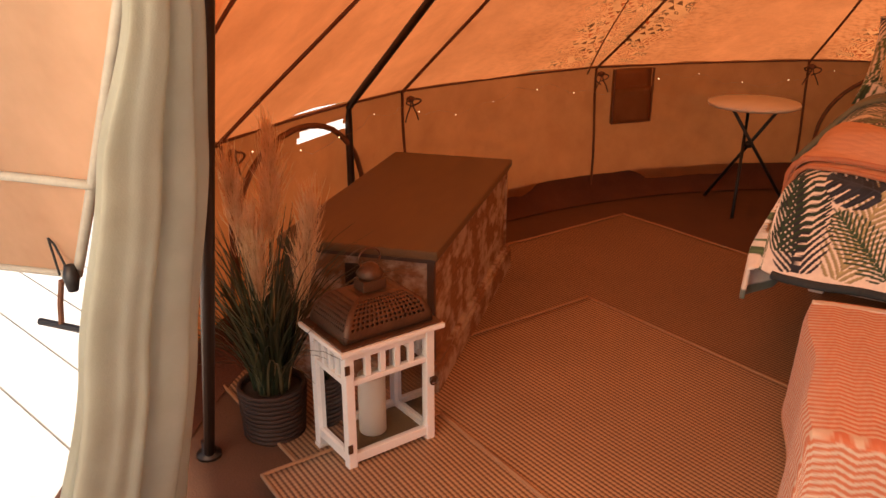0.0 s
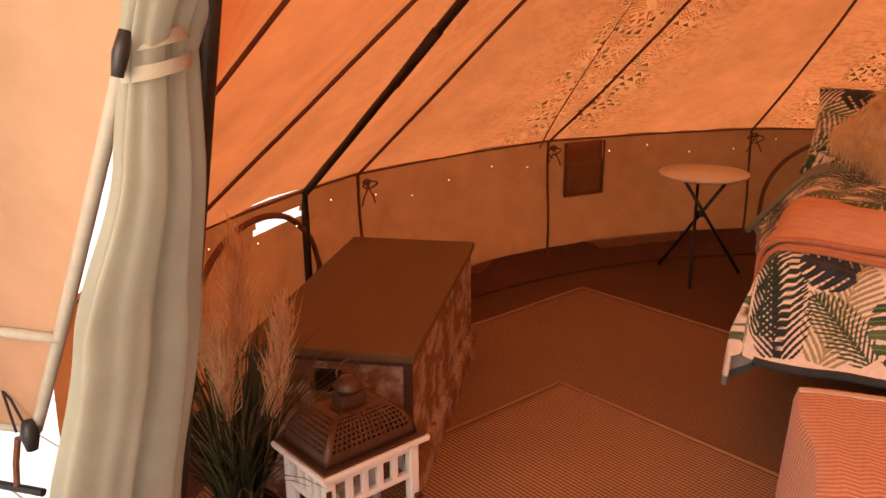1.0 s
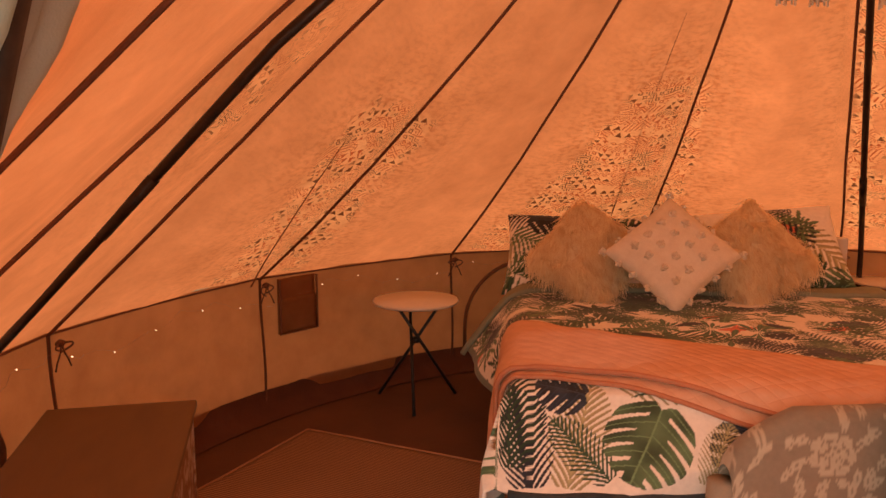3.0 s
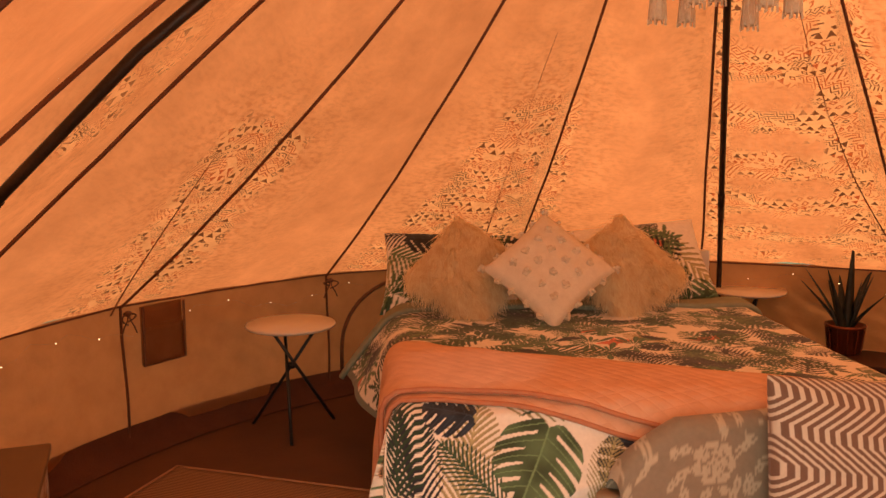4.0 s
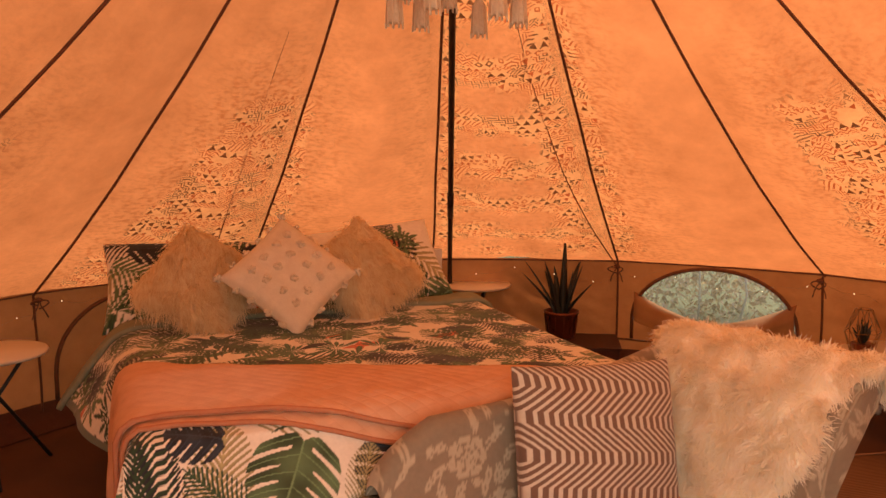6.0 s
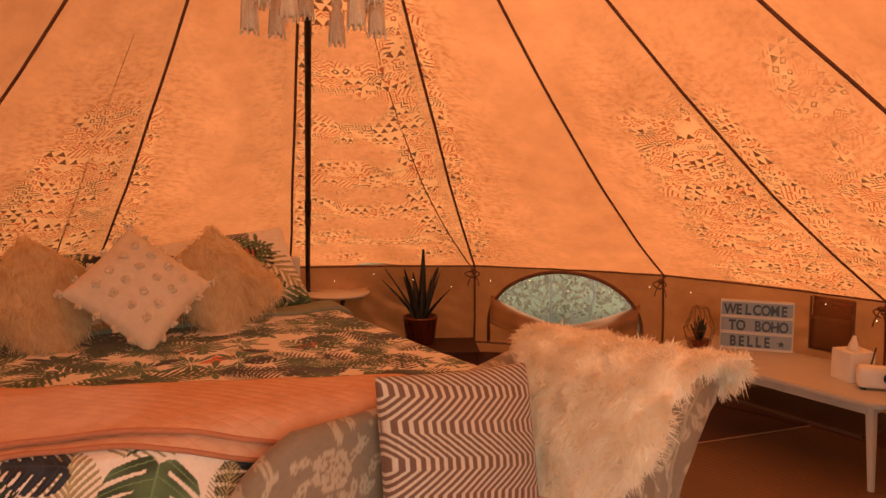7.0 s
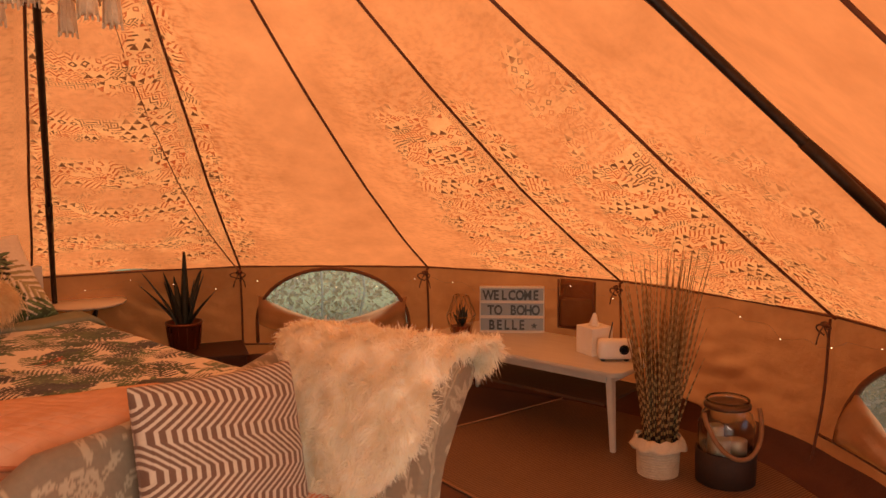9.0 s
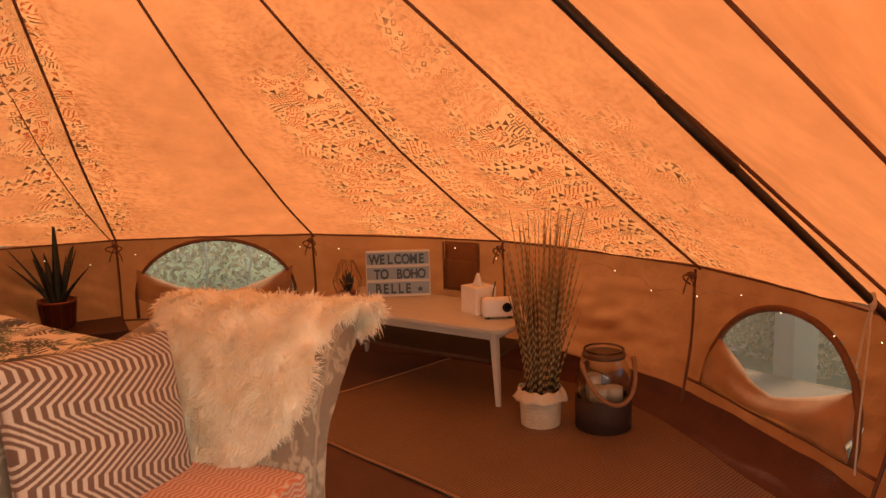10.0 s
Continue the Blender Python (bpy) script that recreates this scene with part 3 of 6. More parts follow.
STRAP = plain("cream_strap", (0.34, 0.32, 0.25), (0.42, 0.39, 0.31), 30, 0.8, 0.3)
for dz in (-0.012, 0.012):
    pts = [TIE + Vector((0, 0, dz + 0.006 * math.cos(t))) + side * math.cos(t) * 0.031 + deep * math.sin(t) * 0.021 for t in np.linspace(0, 2 * math.pi, 25)]
    bm = bmesh.new()
    r0 = [bm.verts.new(p + Vector((0, 0, -0.006))) for p in pts[:-1]]
    r1 = [bm.verts.new(p + Vector((0, 0, 0.006))) for p in pts[:-1]]
    for k in range(24):
        bm.faces.new((r0[k], r0[(k + 1) % 24], r1[(k + 1) % 24], r1[k]))
    part("strap", bm, STRAP, curtain, smooth=True)
part("toggle", tube([TIE + side * -0.040 + deep * -0.01 + Vector((0, 0, -0.018)), TIE + side * -0.036 + deep * -0.012, TIE + side * -0.030 + deep * -0.012 + Vector((0, 0, 0.018))], [0.005, 0.007, 0.005], 10), BLACK, curtain, "black toggle", True)

flap = empty("door_flap", None, "sunlit canvas door flap hanging beside the curtain", "door flap")
rows = []
for v in np.linspace(0, 1, 24):
    row = []
    for u in np.linspace(0, 1, 30):
        top = Vector((-0.155, 0.775, 1.66)).lerp(Vector((-2.4, 2.0, 2.0)), u)
        low = Vector((-0.615, 1.375, 0.66)).lerp(Vector((-2.4, 2.5, 0.50)), u)
        p = top.lerp(low, v)
        row.append(p + Vector((0.5, 0.6, 0)) * (0.02 * math.sin(u * 9 + v * 2) * (0.4 + v)))
    rows.append(row)
P = np.array(rows)
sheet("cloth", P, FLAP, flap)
GREYTAPE = plain("grey_tape", (0.34, 0.32, 0.27), (0.42, 0.40, 0.33), 30, 0.8)
part("piping", tube([Vector(p) + Vector((0.004, -0.004, 0)) for p in P[:, 0]], 0.008, 8), GREYTAPE, flap, "grey edge piping", True)
part("hem", tube([Vector(p) + Vector((0.004, -0.004, 0)) for p in P[-1]], 0.006, 8), GREYTAPE, flap, "", True)
part("seam", tube([Vector(p) + Vector((0.006, -0.008, 0)) for p in P[19]], 0.007, 8), GREYTAPE, flap, "", True)
t0 = Vector((-0.600, 1.365, 0.665))
part("toggle", tube([t0 + Vector((0, 0, -0.022)), t0 + Vector((0, 0, 0)), t0 + Vector((0, 0, 0.02))], [0.008, 0.013, 0.008], 10), BLACK, flap, "black toggle", True)
part("loop", tube([t0, t0 + Vector((-0.02, 0.01, 0.05)), t0 + Vector((-0.03, 0.015, 0.06)), t0 + Vector((-0.02, 0.01, 0.0))], 0.002, 6), BLACK, flap)
t1 = t0 + Vector((-0.035, 0.02, -0.09))
part("cord", tube([t0 + Vector((-0.02, 0.012, -0.01)), t0 + Vector((-0.03, 0.018, -0.05)), t1], 0.005, 6), ROPE, flap)
part("peg", tube([t1 + Vector((-0.04, 0.02, 0)), t1 + Vector((0.04, -0.02, 0))], 0.006, 8), BLACK, flap, "black cross peg")
door_pole = empty("door_pole", None, "dark steel pole of the tent's door frame", "tent pole", "frame poles")
part("tube", tube([DOOR_LOW, DOOR_HIGH], 0.0125, 10), POLE, door_pole, smooth=True)
part("foot", lathe([(0.03, 0), (0.03, 0.008), (0.016, 0.014), (0.016, 0.04)], 16), POLE, door_pole, smooth=True).location = DOOR_LOW

# ---- cloth prints ----
CREAM, TAN, DGREEN, MGREEN, INK, CORAL = np.array([0.84, 0.80, 0.72]), np.array([0.42, 0.38, 0.20]), np.array([0.020, 0.055, 0.030]), np.array([0.085, 0.15, 0.075]), np.array([0.012, 0.018, 0.028]), np.array([0.62, 0.17, 0.10])


def frond(col, x, y, cx, cy, ang, L, W, color, teeth):
    """A palm frond: leaflets on both sides of a midrib."""
    c, s = math.cos(ang), math.sin(ang)
    u, v = ((x - cx) * c + (y - cy) * s) / L, (-(x - cx) * s + (y - cy) * c) / W
    a = np.abs(v)
    out = np.clip(1 - (2 * u - 0.9) ** 2, 0, 1) ** 0.6
    ph = ((u - 0.30 * a ** 0.8) * teeth) % 1.0
    m = (u > 0) & (u < 1) & (a < out) & (ph < 0.72 - 0.45 * a)
    m |= (u > 0) & (u < 1) & (a < 0.035)
    shade = (0.7 + 0.6 * ph)[..., None]
    col[m] = (color * shade)[m]


def monstera(col, x, y, cx, cy, ang, R, color):
    """A split leaf: heart-shaped, cut from its rim into curved lobes, with pale veins."""
    c, s = math.cos(ang), math.sin(ang)
    u, v = ((x - cx) * c + (y - cy) * s) / R, (-(x - cx) * s + (y - cy) * c) / R
    a = np.abs(v)
    r, th = np.hypot(u, v), np.arctan2(a, u)
    edge = 1.02 - 0.14 * np.sin(th) ** 2 + 0.10 * np.cos(th) - 0.55 * np.clip(th - 2.6, 0, 1)
    ph = ((u - 0.42 * a - 0.25 * a ** 2) * 2.8 + 0.15 * (v > 0)) % 1.0
    depth = np.clip((r / np.maximum(edge, 0.2) - 0.36) / 0.64, 0, 1)
    slot = (np.abs(ph - 0.5) < 0.06 + 0.13 * depth) & (depth > 0.02) & (a > 0.2)
    m = (r < edge) & ~slot
    vein = (np.minimum(ph, 1 - ph) < 0.035) | (a < 0.020)
    wash = 0.75 + 0.45 * np.sin(5 * u + 3 * v + cx * 40) * np.cos(4 * v - 2 * u) + 0.25 * (v > 0)
    shade = np.where(vein, 2.0, np.clip(wash, 0.45, 1.6))[..., None]
    col[m] = (color * shade)[m]


def fan(col, x, y, cx, cy, ang, R, color, n=13):
    """A fan palm: narrow leaflets spreading from one point."""
    r, th = np.hypot(x - cx, y - cy) / R, (np.arctan2(y - cy, x - cx) - ang) % (2 * math.pi)
    k = th / (1.55 * math.pi) * n
    f = np.abs(k % 1.0 - 0.5) * 2
    L = 0.75 + 0.25 * np.sin(np.floor(k) * 2.4 + cx * 30)
    w = np.clip(np.sin(np.pi * np.clip(r / L, 0, 1)), 0, 1) ** 0.6 * 0.80
    m = (k < n) & (r < L) & (f < w)
    shade = np.where(f < 0.10, 1.8, 0.7 + 0.6 * (1 - f))[..., None]
    col[m] = (color * shade)[m]


def bar_leaf(col, x, y, cx, cy, ang, L, W, color):
    c, s = math.cos(ang), math.sin(ang)
    u, v = ((x - cx) * c + (y - cy) * s) / L, (-(x - cx) * s + (y - cy) * c) / W
    m = (u > 0) & (u < 1) & (np.abs(v) < np.sin(np.pi * np.clip(u, 0, 1)) ** 0.8 * 0.5)
    shade = np.where(np.abs(v) < 0.05, 1.7, 0.8 + 0.5 * np.abs(v))[..., None]
    col[m] = (color * shade)[m]


DENSITY = 0.50


def jungle(x, y, seed, scale=1.0, extra=()):
    """Tropical leaves printed on cream cotton, in metres of cloth."""
    rnd = random.Random(seed)
    col = np.tile(CREAM, x.shape + (1,))
    x0, x1, y0, y1 = x.min(), x.max(), y.min(), y.max()
    area = (x1 - x0) * (y1 - y0)
    for color, n, kind in ((TAN, 8, 0), (MGREEN * 1.3, 16, 0), (CORAL, 6, 2), (MGREEN * 1.2, 14, 2), (DGREEN * 2.2, 18, 3), (MGREEN, 10, 1), (INK, 16, 0), (MGREEN * 0.9, 20, 3), (DGREEN * 1.3, 9, 1), (INK, 8, 2), (DGREEN, 18, 3), (INK, 6, 1), (DGREEN * 1.5, 14, 0)):
        for _ in range(int(n * area / scale ** 2 * DENSITY) + 1):
            cx, cy, an = rnd.uniform(x0 - 0.1, x1), rnd.uniform(y0 - 0.1, y1), rnd.uniform(0, 6.28)
            k = scale * rnd.uniform(0.75, 1.25)
            if kind == 0:
                frond(col, x, y, cx, cy, an, 0.27 * k, 0.085 * k, color, rnd.randint(9, 14))
            elif kind == 1:
                monstera(col, x, y, cx, cy, an, 0.095 * k, color)
            elif kind == 3:
                fan(col, x, y, cx, cy, an, 0.125 * k, color)
            else:
                bar_leaf(col, x, y, cx, cy, an, 0.15 * k, 0.045 * k, color)
    for kind, cx, cy, an, k, color in extra:
        if kind == "m":
            monstera(col, x, y, cx, cy, an, k, color)
        else:
            frond(col, x, y, cx, cy, an, k, 0.32 * k, color, 11)
    return col


def printed(name, rough=0.85, weave=0.25, fine=700):
    n = Nodes(name)
    soft = n.noise(60, 3)
    col = n.mix(1.0, n.attr("print"), n.ramp(soft, [(0.3, (0.88, 0.88, 0.88)), (0.7, (1, 1, 1))]), "MULTIPLY")
    n.bsdf.inputs["Sheen Weight"].default_value = 0.15
    return n.set(col, rough, n.bump(n.math("ADD", n.math("MULTIPLY", n.noise(25, 4), 1.0), n.math("MULTIPLY", n.noise(fine, 2), 0.1)), weave, 0.008))


PRINT = printed("printed_cotton")
UPHOLSTERY = printed("floral_upholstery", 0.9, 0.15)
WOVEN = printed("woven_throw", 0.9, 0.3)

# ---- bed, in its own axes: v across from its left side, u from foot to head ----
BED = Matrix.Translation((0.86, 2.02, 0)) @ Matrix(((0.769, 0.639, 0, 0), (-0.639, 0.769, 0, 0), (0, 0, 1, 0), (0, 0, 0, 1)))
SOFA = Matrix.Translation((0.95, 1.95, 0)) @ Matrix(((0.882, 0.471, 0, 0), (-0.471, 0.882, 0, 0), (0, 0, 1, 0), (0, 0, 0, 1)))
BW, BL, BT = 1.52, 2.04, 0.545
BEDWOOD = plain("white_bed_frame", (0.62, 0.58, 0.52), (0.72, 0.68, 0.62), 9, 0.5)
bed = empty("bed", BED, "double bed with a white frame, made up with leafy bedding", "bed")
MATTRESS = plain("mattress_ticking", (0.6, 0.56, 0.5), (0.7, 0.66, 0.6), 20, 0.9)
part("side_rail", box(0.03, 0.06, 0.40, BL, 0.20, 0.30, bevel=0.006), BEDWOOD, bed)
part("side_rail", box(BW - 0.06, BW - 0.03, 0.40, BL, 0.20, 0.30, bevel=0.006), BEDWOOD, bed)
part("foot_rail", box(0.03, BW - 0.03, 0.36, 0.39, 0.20, 0.30, bevel=0.006), BEDWOOD, bed)
for v in (0.012, BW - 0.055):
    for u, h in ((0.85, 0.29), (BL - 0.02, 0.76)):
        part("leg", box(v - 0.025, v + 0.025, u - 0.025, u + 0.025, 0.0, h, bevel=0.006), BEDWOOD, bed)
part("headboard", box(0.085, BW - 0.085, BL - 0.035, BL - 0.008, 0.45, 0.74, bevel=0.008), BEDWOOD, bed)
part("mattress", box(0.05, BW - 0.05, 0.40, BL - 0.045, 0.30, BT - 0.03, bevel=0.05), MATTRESS, bed, smooth=True)


FOOT = 0.36
TO_SOFA = SOFA.inverted() @ BED
FROM_SOFA = TO_SOFA.inverted()


def bed_surface(v, u, lift=0.0):
    """The made bed: flat on top, rounded over the sides and the foot. v, u run over the cloth and past the edges."""
    e, r = 0.03, 0.07
    z = BT + lift + 0.012 * noise.noise((v * 3, u * 3, 1)) + 0.006 * noise.noise((v * 9, u * 8, 2))
    x, y = v, u

    def over(d):
        """Past an edge by d: how far out and how far down."""
        q = r * math.pi / 2
        if d <= 0:
            return 0.0, 0.0
        if d < q:
            return r * math.sin(d / r), r * (1 - math.cos(d / r))
        return r, r + d - q

    def slope(d):
        """Past the foot's edge: the cloth slants outwards before it falls."""
        if d <= 0:
            return 0.0, 0.0
        if d < 0.10:
            return d * 0.97, d * d * 2.2
        return 0.097 + (d - 0.10) * 0.62, 0.022 + (d - 0.10) * 0.78

    o1, d1 = over(r - v)
    o2, d2 = over(v - (BW - r))
    o3, d3 = slope(FOOT - u)
    if v < r:
        x = r - o1 - lift * 0.8
    elif v > BW - r:
        x = BW - r + o2 + lift * 0.8
    if u < FOOT:
        y = FOOT - o3 - lift * 0.5
    down = max(d1, d2, d3)
    fold = 0.018 * math.sin((u if max(d1, d2) > d3 else v) * 17 + 2 * noise.noise((v * 2, u * 2, 5))) * min(1, down / 0.2)
    if max(d1, d2) >= d3:
        x += fold * (-1 if v < BW / 2 else 1) - (0.05 * down * 1.0 if v < BW / 2 else -0.05 * down)
    else:
        y -= fold * 0.5
    if d3 > 0 and d1 > 0:
        x -= 0.10 * min(d1, d3)
    if d1 > 0 and u > 0.95:
        k = min(1.0, (u - 0.95) / 0.45)
        x, down = x - 0.55 * d1 * k, down - 0.18 * d1 * k
    q = TO_SOFA @ Vector((x, y, z - down))
    if q.y < 0.035 + lift * 0.3:
        q.y = 0.035 + lift * 0.3
        q = FROM_SOFA @ q
        return (q.x, q.y, q.z)
    return (x, y, z - down)


def bed_cloth(name, v0, v1, u0, u1, step, lift, material, parent, color=None, thick=0.006, edge=None, fine=0.0):
    nv, nu = int((v1 - v0) / step) + 1, int((u1 - u0) / step) + 1
    vs, us = np.linspace(v0, v1, nv), np.linspace(u0, u1, nu)
    if fine:
        # a closer weave where the print shows largest, over the foot of the bed
        vs = np.concatenate([np.arange(v0, -0.10, 0.006), np.arange(-0.10, 0.85, fine), np.arange(0.85, v1, 0.006)])
        us = np.concatenate([np.arange(u0, 0.44, fine), np.arange(0.44, u1, 0.0050)])
        nv, nu = len(vs), len(us)
    V, Uu = np.meshgrid(vs, us)
    pts = np.array([[bed_surface(V[i, j], Uu[i, j] + (edge(V[i, j], (Uu[i, j] - u0) / (u1 - u0)) if edge else 0.0), lift) for j in range(nv)] for i in range(nu)])
    return sheet(name, pts, material, parent, thick=thick, colors=None if color is None else color(V, Uu).reshape(-1, 3), uvs=np.stack([V, Uu], -1).reshape(-1, 2))


BIG = [("f", 0.16, 0.0, 1.35, 0.33, TAN), ("f", 0.07, 0.0, 1.75, 0.30, INK * 1.3), ("f", 0.30, 0.31, 0.1, 0.33, TAN * 0.9), ("f", 0.02, 0.05, 1.6, 0.34, DGREEN), ("f", 0.27, 0.02, 2.3, 0.24, DGREEN * 1.5), ("m", 0.16, 0.27, 2.9, 0.080, INK * 1.6), ("m", 0.38, 0.15, 4.3, 0.132, MGREEN), ("m", 0.65, 0.13, 3.9, 0.120, INK * 1.8), ("f", 0.50, 0.27, 0.6, 0.16, DGREEN), ("f", 0.52, 0.02, 1.2, 0.20, TAN)]


def duvet_print(V, Uu):
    a = jungle(V, Uu, 11, 0.80)
    b = np.tile(CREAM, V.shape + (1,))
    bar_leaf(b, V, Uu, 0.40, 0.27, 0.2, 0.12, 0.05, CORAL)
    bar_leaf(b, V, Uu, 0.12, 0.33, 0.1, 0.12, 0.05, CORAL)
    for kind, cx, cy, an, k, color in BIG:
        monstera(b, V, Uu, cx, cy, an, k, color) if kind == 'm' else frond(b, V, Uu, cx, cy, an, k, 0.26 * k, color, 15)
    far = jungle(V, Uu, 5, 1.2)
    b = np.where((V > 0.8)[..., None] | (V < -0.03)[..., None], far, b)
    c = np.where((Uu < 0.42)[..., None], b, a)
    hem = (V < -0.27) | (V > BW + 0.27)
    c[hem] = np.array([0.16, 0.20, 0.17])
    return c


duvet = empty("duvet", BED, "white duvet printed with green and black tropical leaves", "duvet")
bed_cloth("cover", -0.30, BW + 0.26, -0.02, 1.62, 0.0048, 0.02, PRINT, duvet, duvet_print, 0.012, None, 0.0027)
SAGE = plain("sage_cotton", (0.20, 0.22, 0.16), (0.27, 0.29, 0.21), 15, 0.9, 0.3, 0.004)
bed_cloth("turned_edge", -0.33, BW + 0.30, 1.53, 1.66, 0.02, 0.034, SAGE, duvet, None, 0.02)
pts = [bed_surface(v, -0.02, 0.02) for v in np.linspace(0.02, 0.9, 40)]
part("hem", tube(pts, 0.012, 8), plain("navy_hem", (0.02, 0.03, 0.035), (0.045, 0.055, 0.06), 20, 0.9), duvet, smooth=True)
# coral quilted throw
n = Nodes("coral_quilting")
uu, vv, _ = n.split(n.coords("UV"))
d1 = n.math("ABSOLUTE", n.math("SUBTRACT", n.math("FRACT", n.math("MULTIPLY", n.math("ADD", uu, vv), 14.0)), 0.5))
d2 = n.math("ABSOLUTE", n.math("SUBTRACT", n.math("FRACT", n.math("MULTIPLY", n.math("SUBTRACT", uu, vv), 14.0)), 0.5))
puff = n.math("MULTIPLY", n.math("SUBTRACT", 0.5, d1), n.math("SUBTRACT", 0.5, d2))
QUILT = n.set(n.ramp(n.noise(18, 4), [(0.3, (0.62, 0.35, 0.225)), (0.7, (0.72, 0.43, 0.285))]), 0.85, n.bump(n.math("ADD", n.math("POWER", puff, 0.4), n.math("MULTIPLY", n.noise(300), 0.08)), 0.35, 0.02))
throw = empty("throw", BED, "coral quilted bedspread folded across the bed", "throw")


def skewed(v, k=0.0):
    """The throw lies askew: it comes nearer to the foot towards its right end, its upper edge (k = 1) more so."""
    d = v - 0.25
    low = -0.18 * (d + math.sqrt(d * d + 0.015)) + 0.06 * min(0.0, v)
    return low * (1 - k) + k * (-0.46 * max(v, -0.05))


bed_cloth("quilt", -0.36, BW + 0.20, 0.36, 0.90, 0.02, 0.046, QUILT, throw, None, 0.012, skewed)
bed_cloth("lower_fold", -0.33, BW + 0.18, 0.32, 0.76, 0.02, 0.032, QUILT, throw, None, 0.010, skewed)
for lift, u in ((0.050, 0.36), (0.034, 0.32)):
    pts = [bed_surface(v, u + skewed(v), lift) for v in np.linspace(-0.34, BW + 0.18, 60)]
    part("binding", tube(pts, 0.0075, 8), plain("coral_binding", (0.42, 0.16, 0.085), (0.52, 0.22, 0.12), 18, 0.85), throw, smooth=True)


# ---- cushions ----
def cushion_shape(w, h, d, nx=44, pinch=0.10, seed=0):
    """Front and back of a square cushion, standing in the xz plane, its front towards -y."""
    s = np.linspace(-1, 1, nx)
    X, Z = np.meshgrid(s, s)
    body = np.clip((1 - X ** 2) * (1 - Z ** 2), 0, 1) ** 0.42
    px, pz = X * (1 - pinch * (1 - Z ** 2) * 0.6), Z * (1 - pinch * (1 - X ** 2) * 0.6)
    wob = np.array([[noise.noise((a * 2.2 + seed, b * 2.2, seed)) for a in s] for b in s]) * 0.10
    front = np.stack([px * w / 2, -d / 2 * body * (1 + wob), pz * h / 2], -1)
    back = np.stack([px * w / 2, d / 2 * body, pz * h / 2], -1)
    return X, Z, front, back


def cushion(name, m, w, h, d, material, label, color=None, back=None, seed=0, nx=44, pinch=0.1):
    ob = empty(name, m, label, "cushion")
    X, Z, f, b = cushion_shape(w, h, d, nx, pinch, seed)
    sheet("front", f, material, ob, colors=None if color is None else color(X * w / 2, Z * h / 2).reshape(-1, 3))
    sheet("back", b[:, ::-1], back or material, ob, colors=None if color is None else color(X * w / 2, Z * h / 2)[:, ::-1].reshape(-1, 3))
    return ob, f


def in_bed(v, u, z, tilt=0, turn=0, roll=0):
    return BED @ pose(v, u, z) @ pose(0, 0, 0, 0, 0, turn) @ pose(0, 0, 0, tilt, 0, 0) @ pose(0, 0, 0, 0, roll, 0)


pillow_print = lambda X, Z: jungle(X, Z, 21, 1.1)
for v, r, sd in ((0.27, 2, 1), (1.06, -6, 2)):
    cushion("pillow", in_bed(v, 1.83, BT + 0.135 + (0.035 if sd == 2 else 0), -40, 0, r), 0.72, 0.44, 0.19, PRINT, "leaf-printed pillow propped against the headboard", lambda X, Z, s=sd: jungle(X, Z, 20 + s, 1.1), seed=sd, nx=110)

FURBASE = plain("fur_backing", (0.66, 0.52, 0.34), (0.76, 0.62, 0.42), 20, 0.95)


def fur_material(name, root, tip_c):
    n = Nodes(name)
    ob = n.nt.nodes.new("ShaderNodeNewGeometry")
    col = n.ramp(n.math("ADD", n.math("MULTIPLY", n.noise(30, 4, 0.65), 0.75), n.math("MULTIPLY", ob.outputs["Random Per Island"], 0.25)), [(0.33, root), (0.60, tip_c)])
    n.bsdf.inputs["Sheen Weight"].default_value = 0.3
    di, tr = n.nt.nodes.new("ShaderNodeBsdfDiffuse"), n.nt.nodes.new("ShaderNodeBsdfTranslucent")
    n.put(di.inputs[0], col), n.put(tr.inputs[0], col)
    mx = n.nt.nodes.new("ShaderNodeMixShader")
    mx.inputs[0].default_value = 0.5
    n.nt.links.new(di.outputs[0], mx.inputs[1]), n.nt.links.new(tr.outputs[0], mx.inputs[2]), n.nt.links.new(mx.outputs[0], n.out.inputs[0])
    return n.mat


def fur(name, pts, normals, flow, material, parent, length, count, seed, width=0.0022, curl=0.4):
    """Tapered locks of wool, each a bent strip of three quads."""
    rnd = np.random.RandomState(seed)
    sel = rnd.randint(0, len(pts), count)
    verts, faces = [], []
    for i in sel:
        p, nrm = Vector(pts[i]), Vector(normals[i])
        p = p + Vector(rnd.normal(0, 0.006, 3))
        lock = noise.noise_vector(p * 17) + 0.6 * noise.noise_vector(p * 48)
        d = (nrm * 0.45 + flow * (0.8 + 0.5 * rnd.rand()) + lock * curl * 2.0 + Vector(rnd.normal(0, curl * 0.35, 3))).normalized()
        L = length * rnd.uniform(0.6, 1.25)
        side = d.cross(nrm + Vector(rnd.normal(0, 0.3, 3)))
        if side.length < 1e-4:
            continue
        side = side.normalized() * width * rnd.uniform(0.7, 1.5)
        bend = flow * 0.5 - nrm * 0.5 + Vector(rnd.normal(0, 0.25, 3))
        b = len(verts)
        for k, wd in ((0, 1.0), (0.4, 0.85), (0.75, 0.5)):
            c = p + d * L * k + bend * L * k * k * 0.55
            verts += [c - side * wd, c + side * wd]
        verts.append(p + d * L + bend * L * 0.55)
        faces += [(b, b + 1, b + 3, b + 2), (b + 2, b + 3, b + 5, b + 4), (b + 4, b + 5, b + 6)]
    ob = from_arrays(name, verts, faces, material, parent)
    ob["kind"] = "stuff"
    return ob


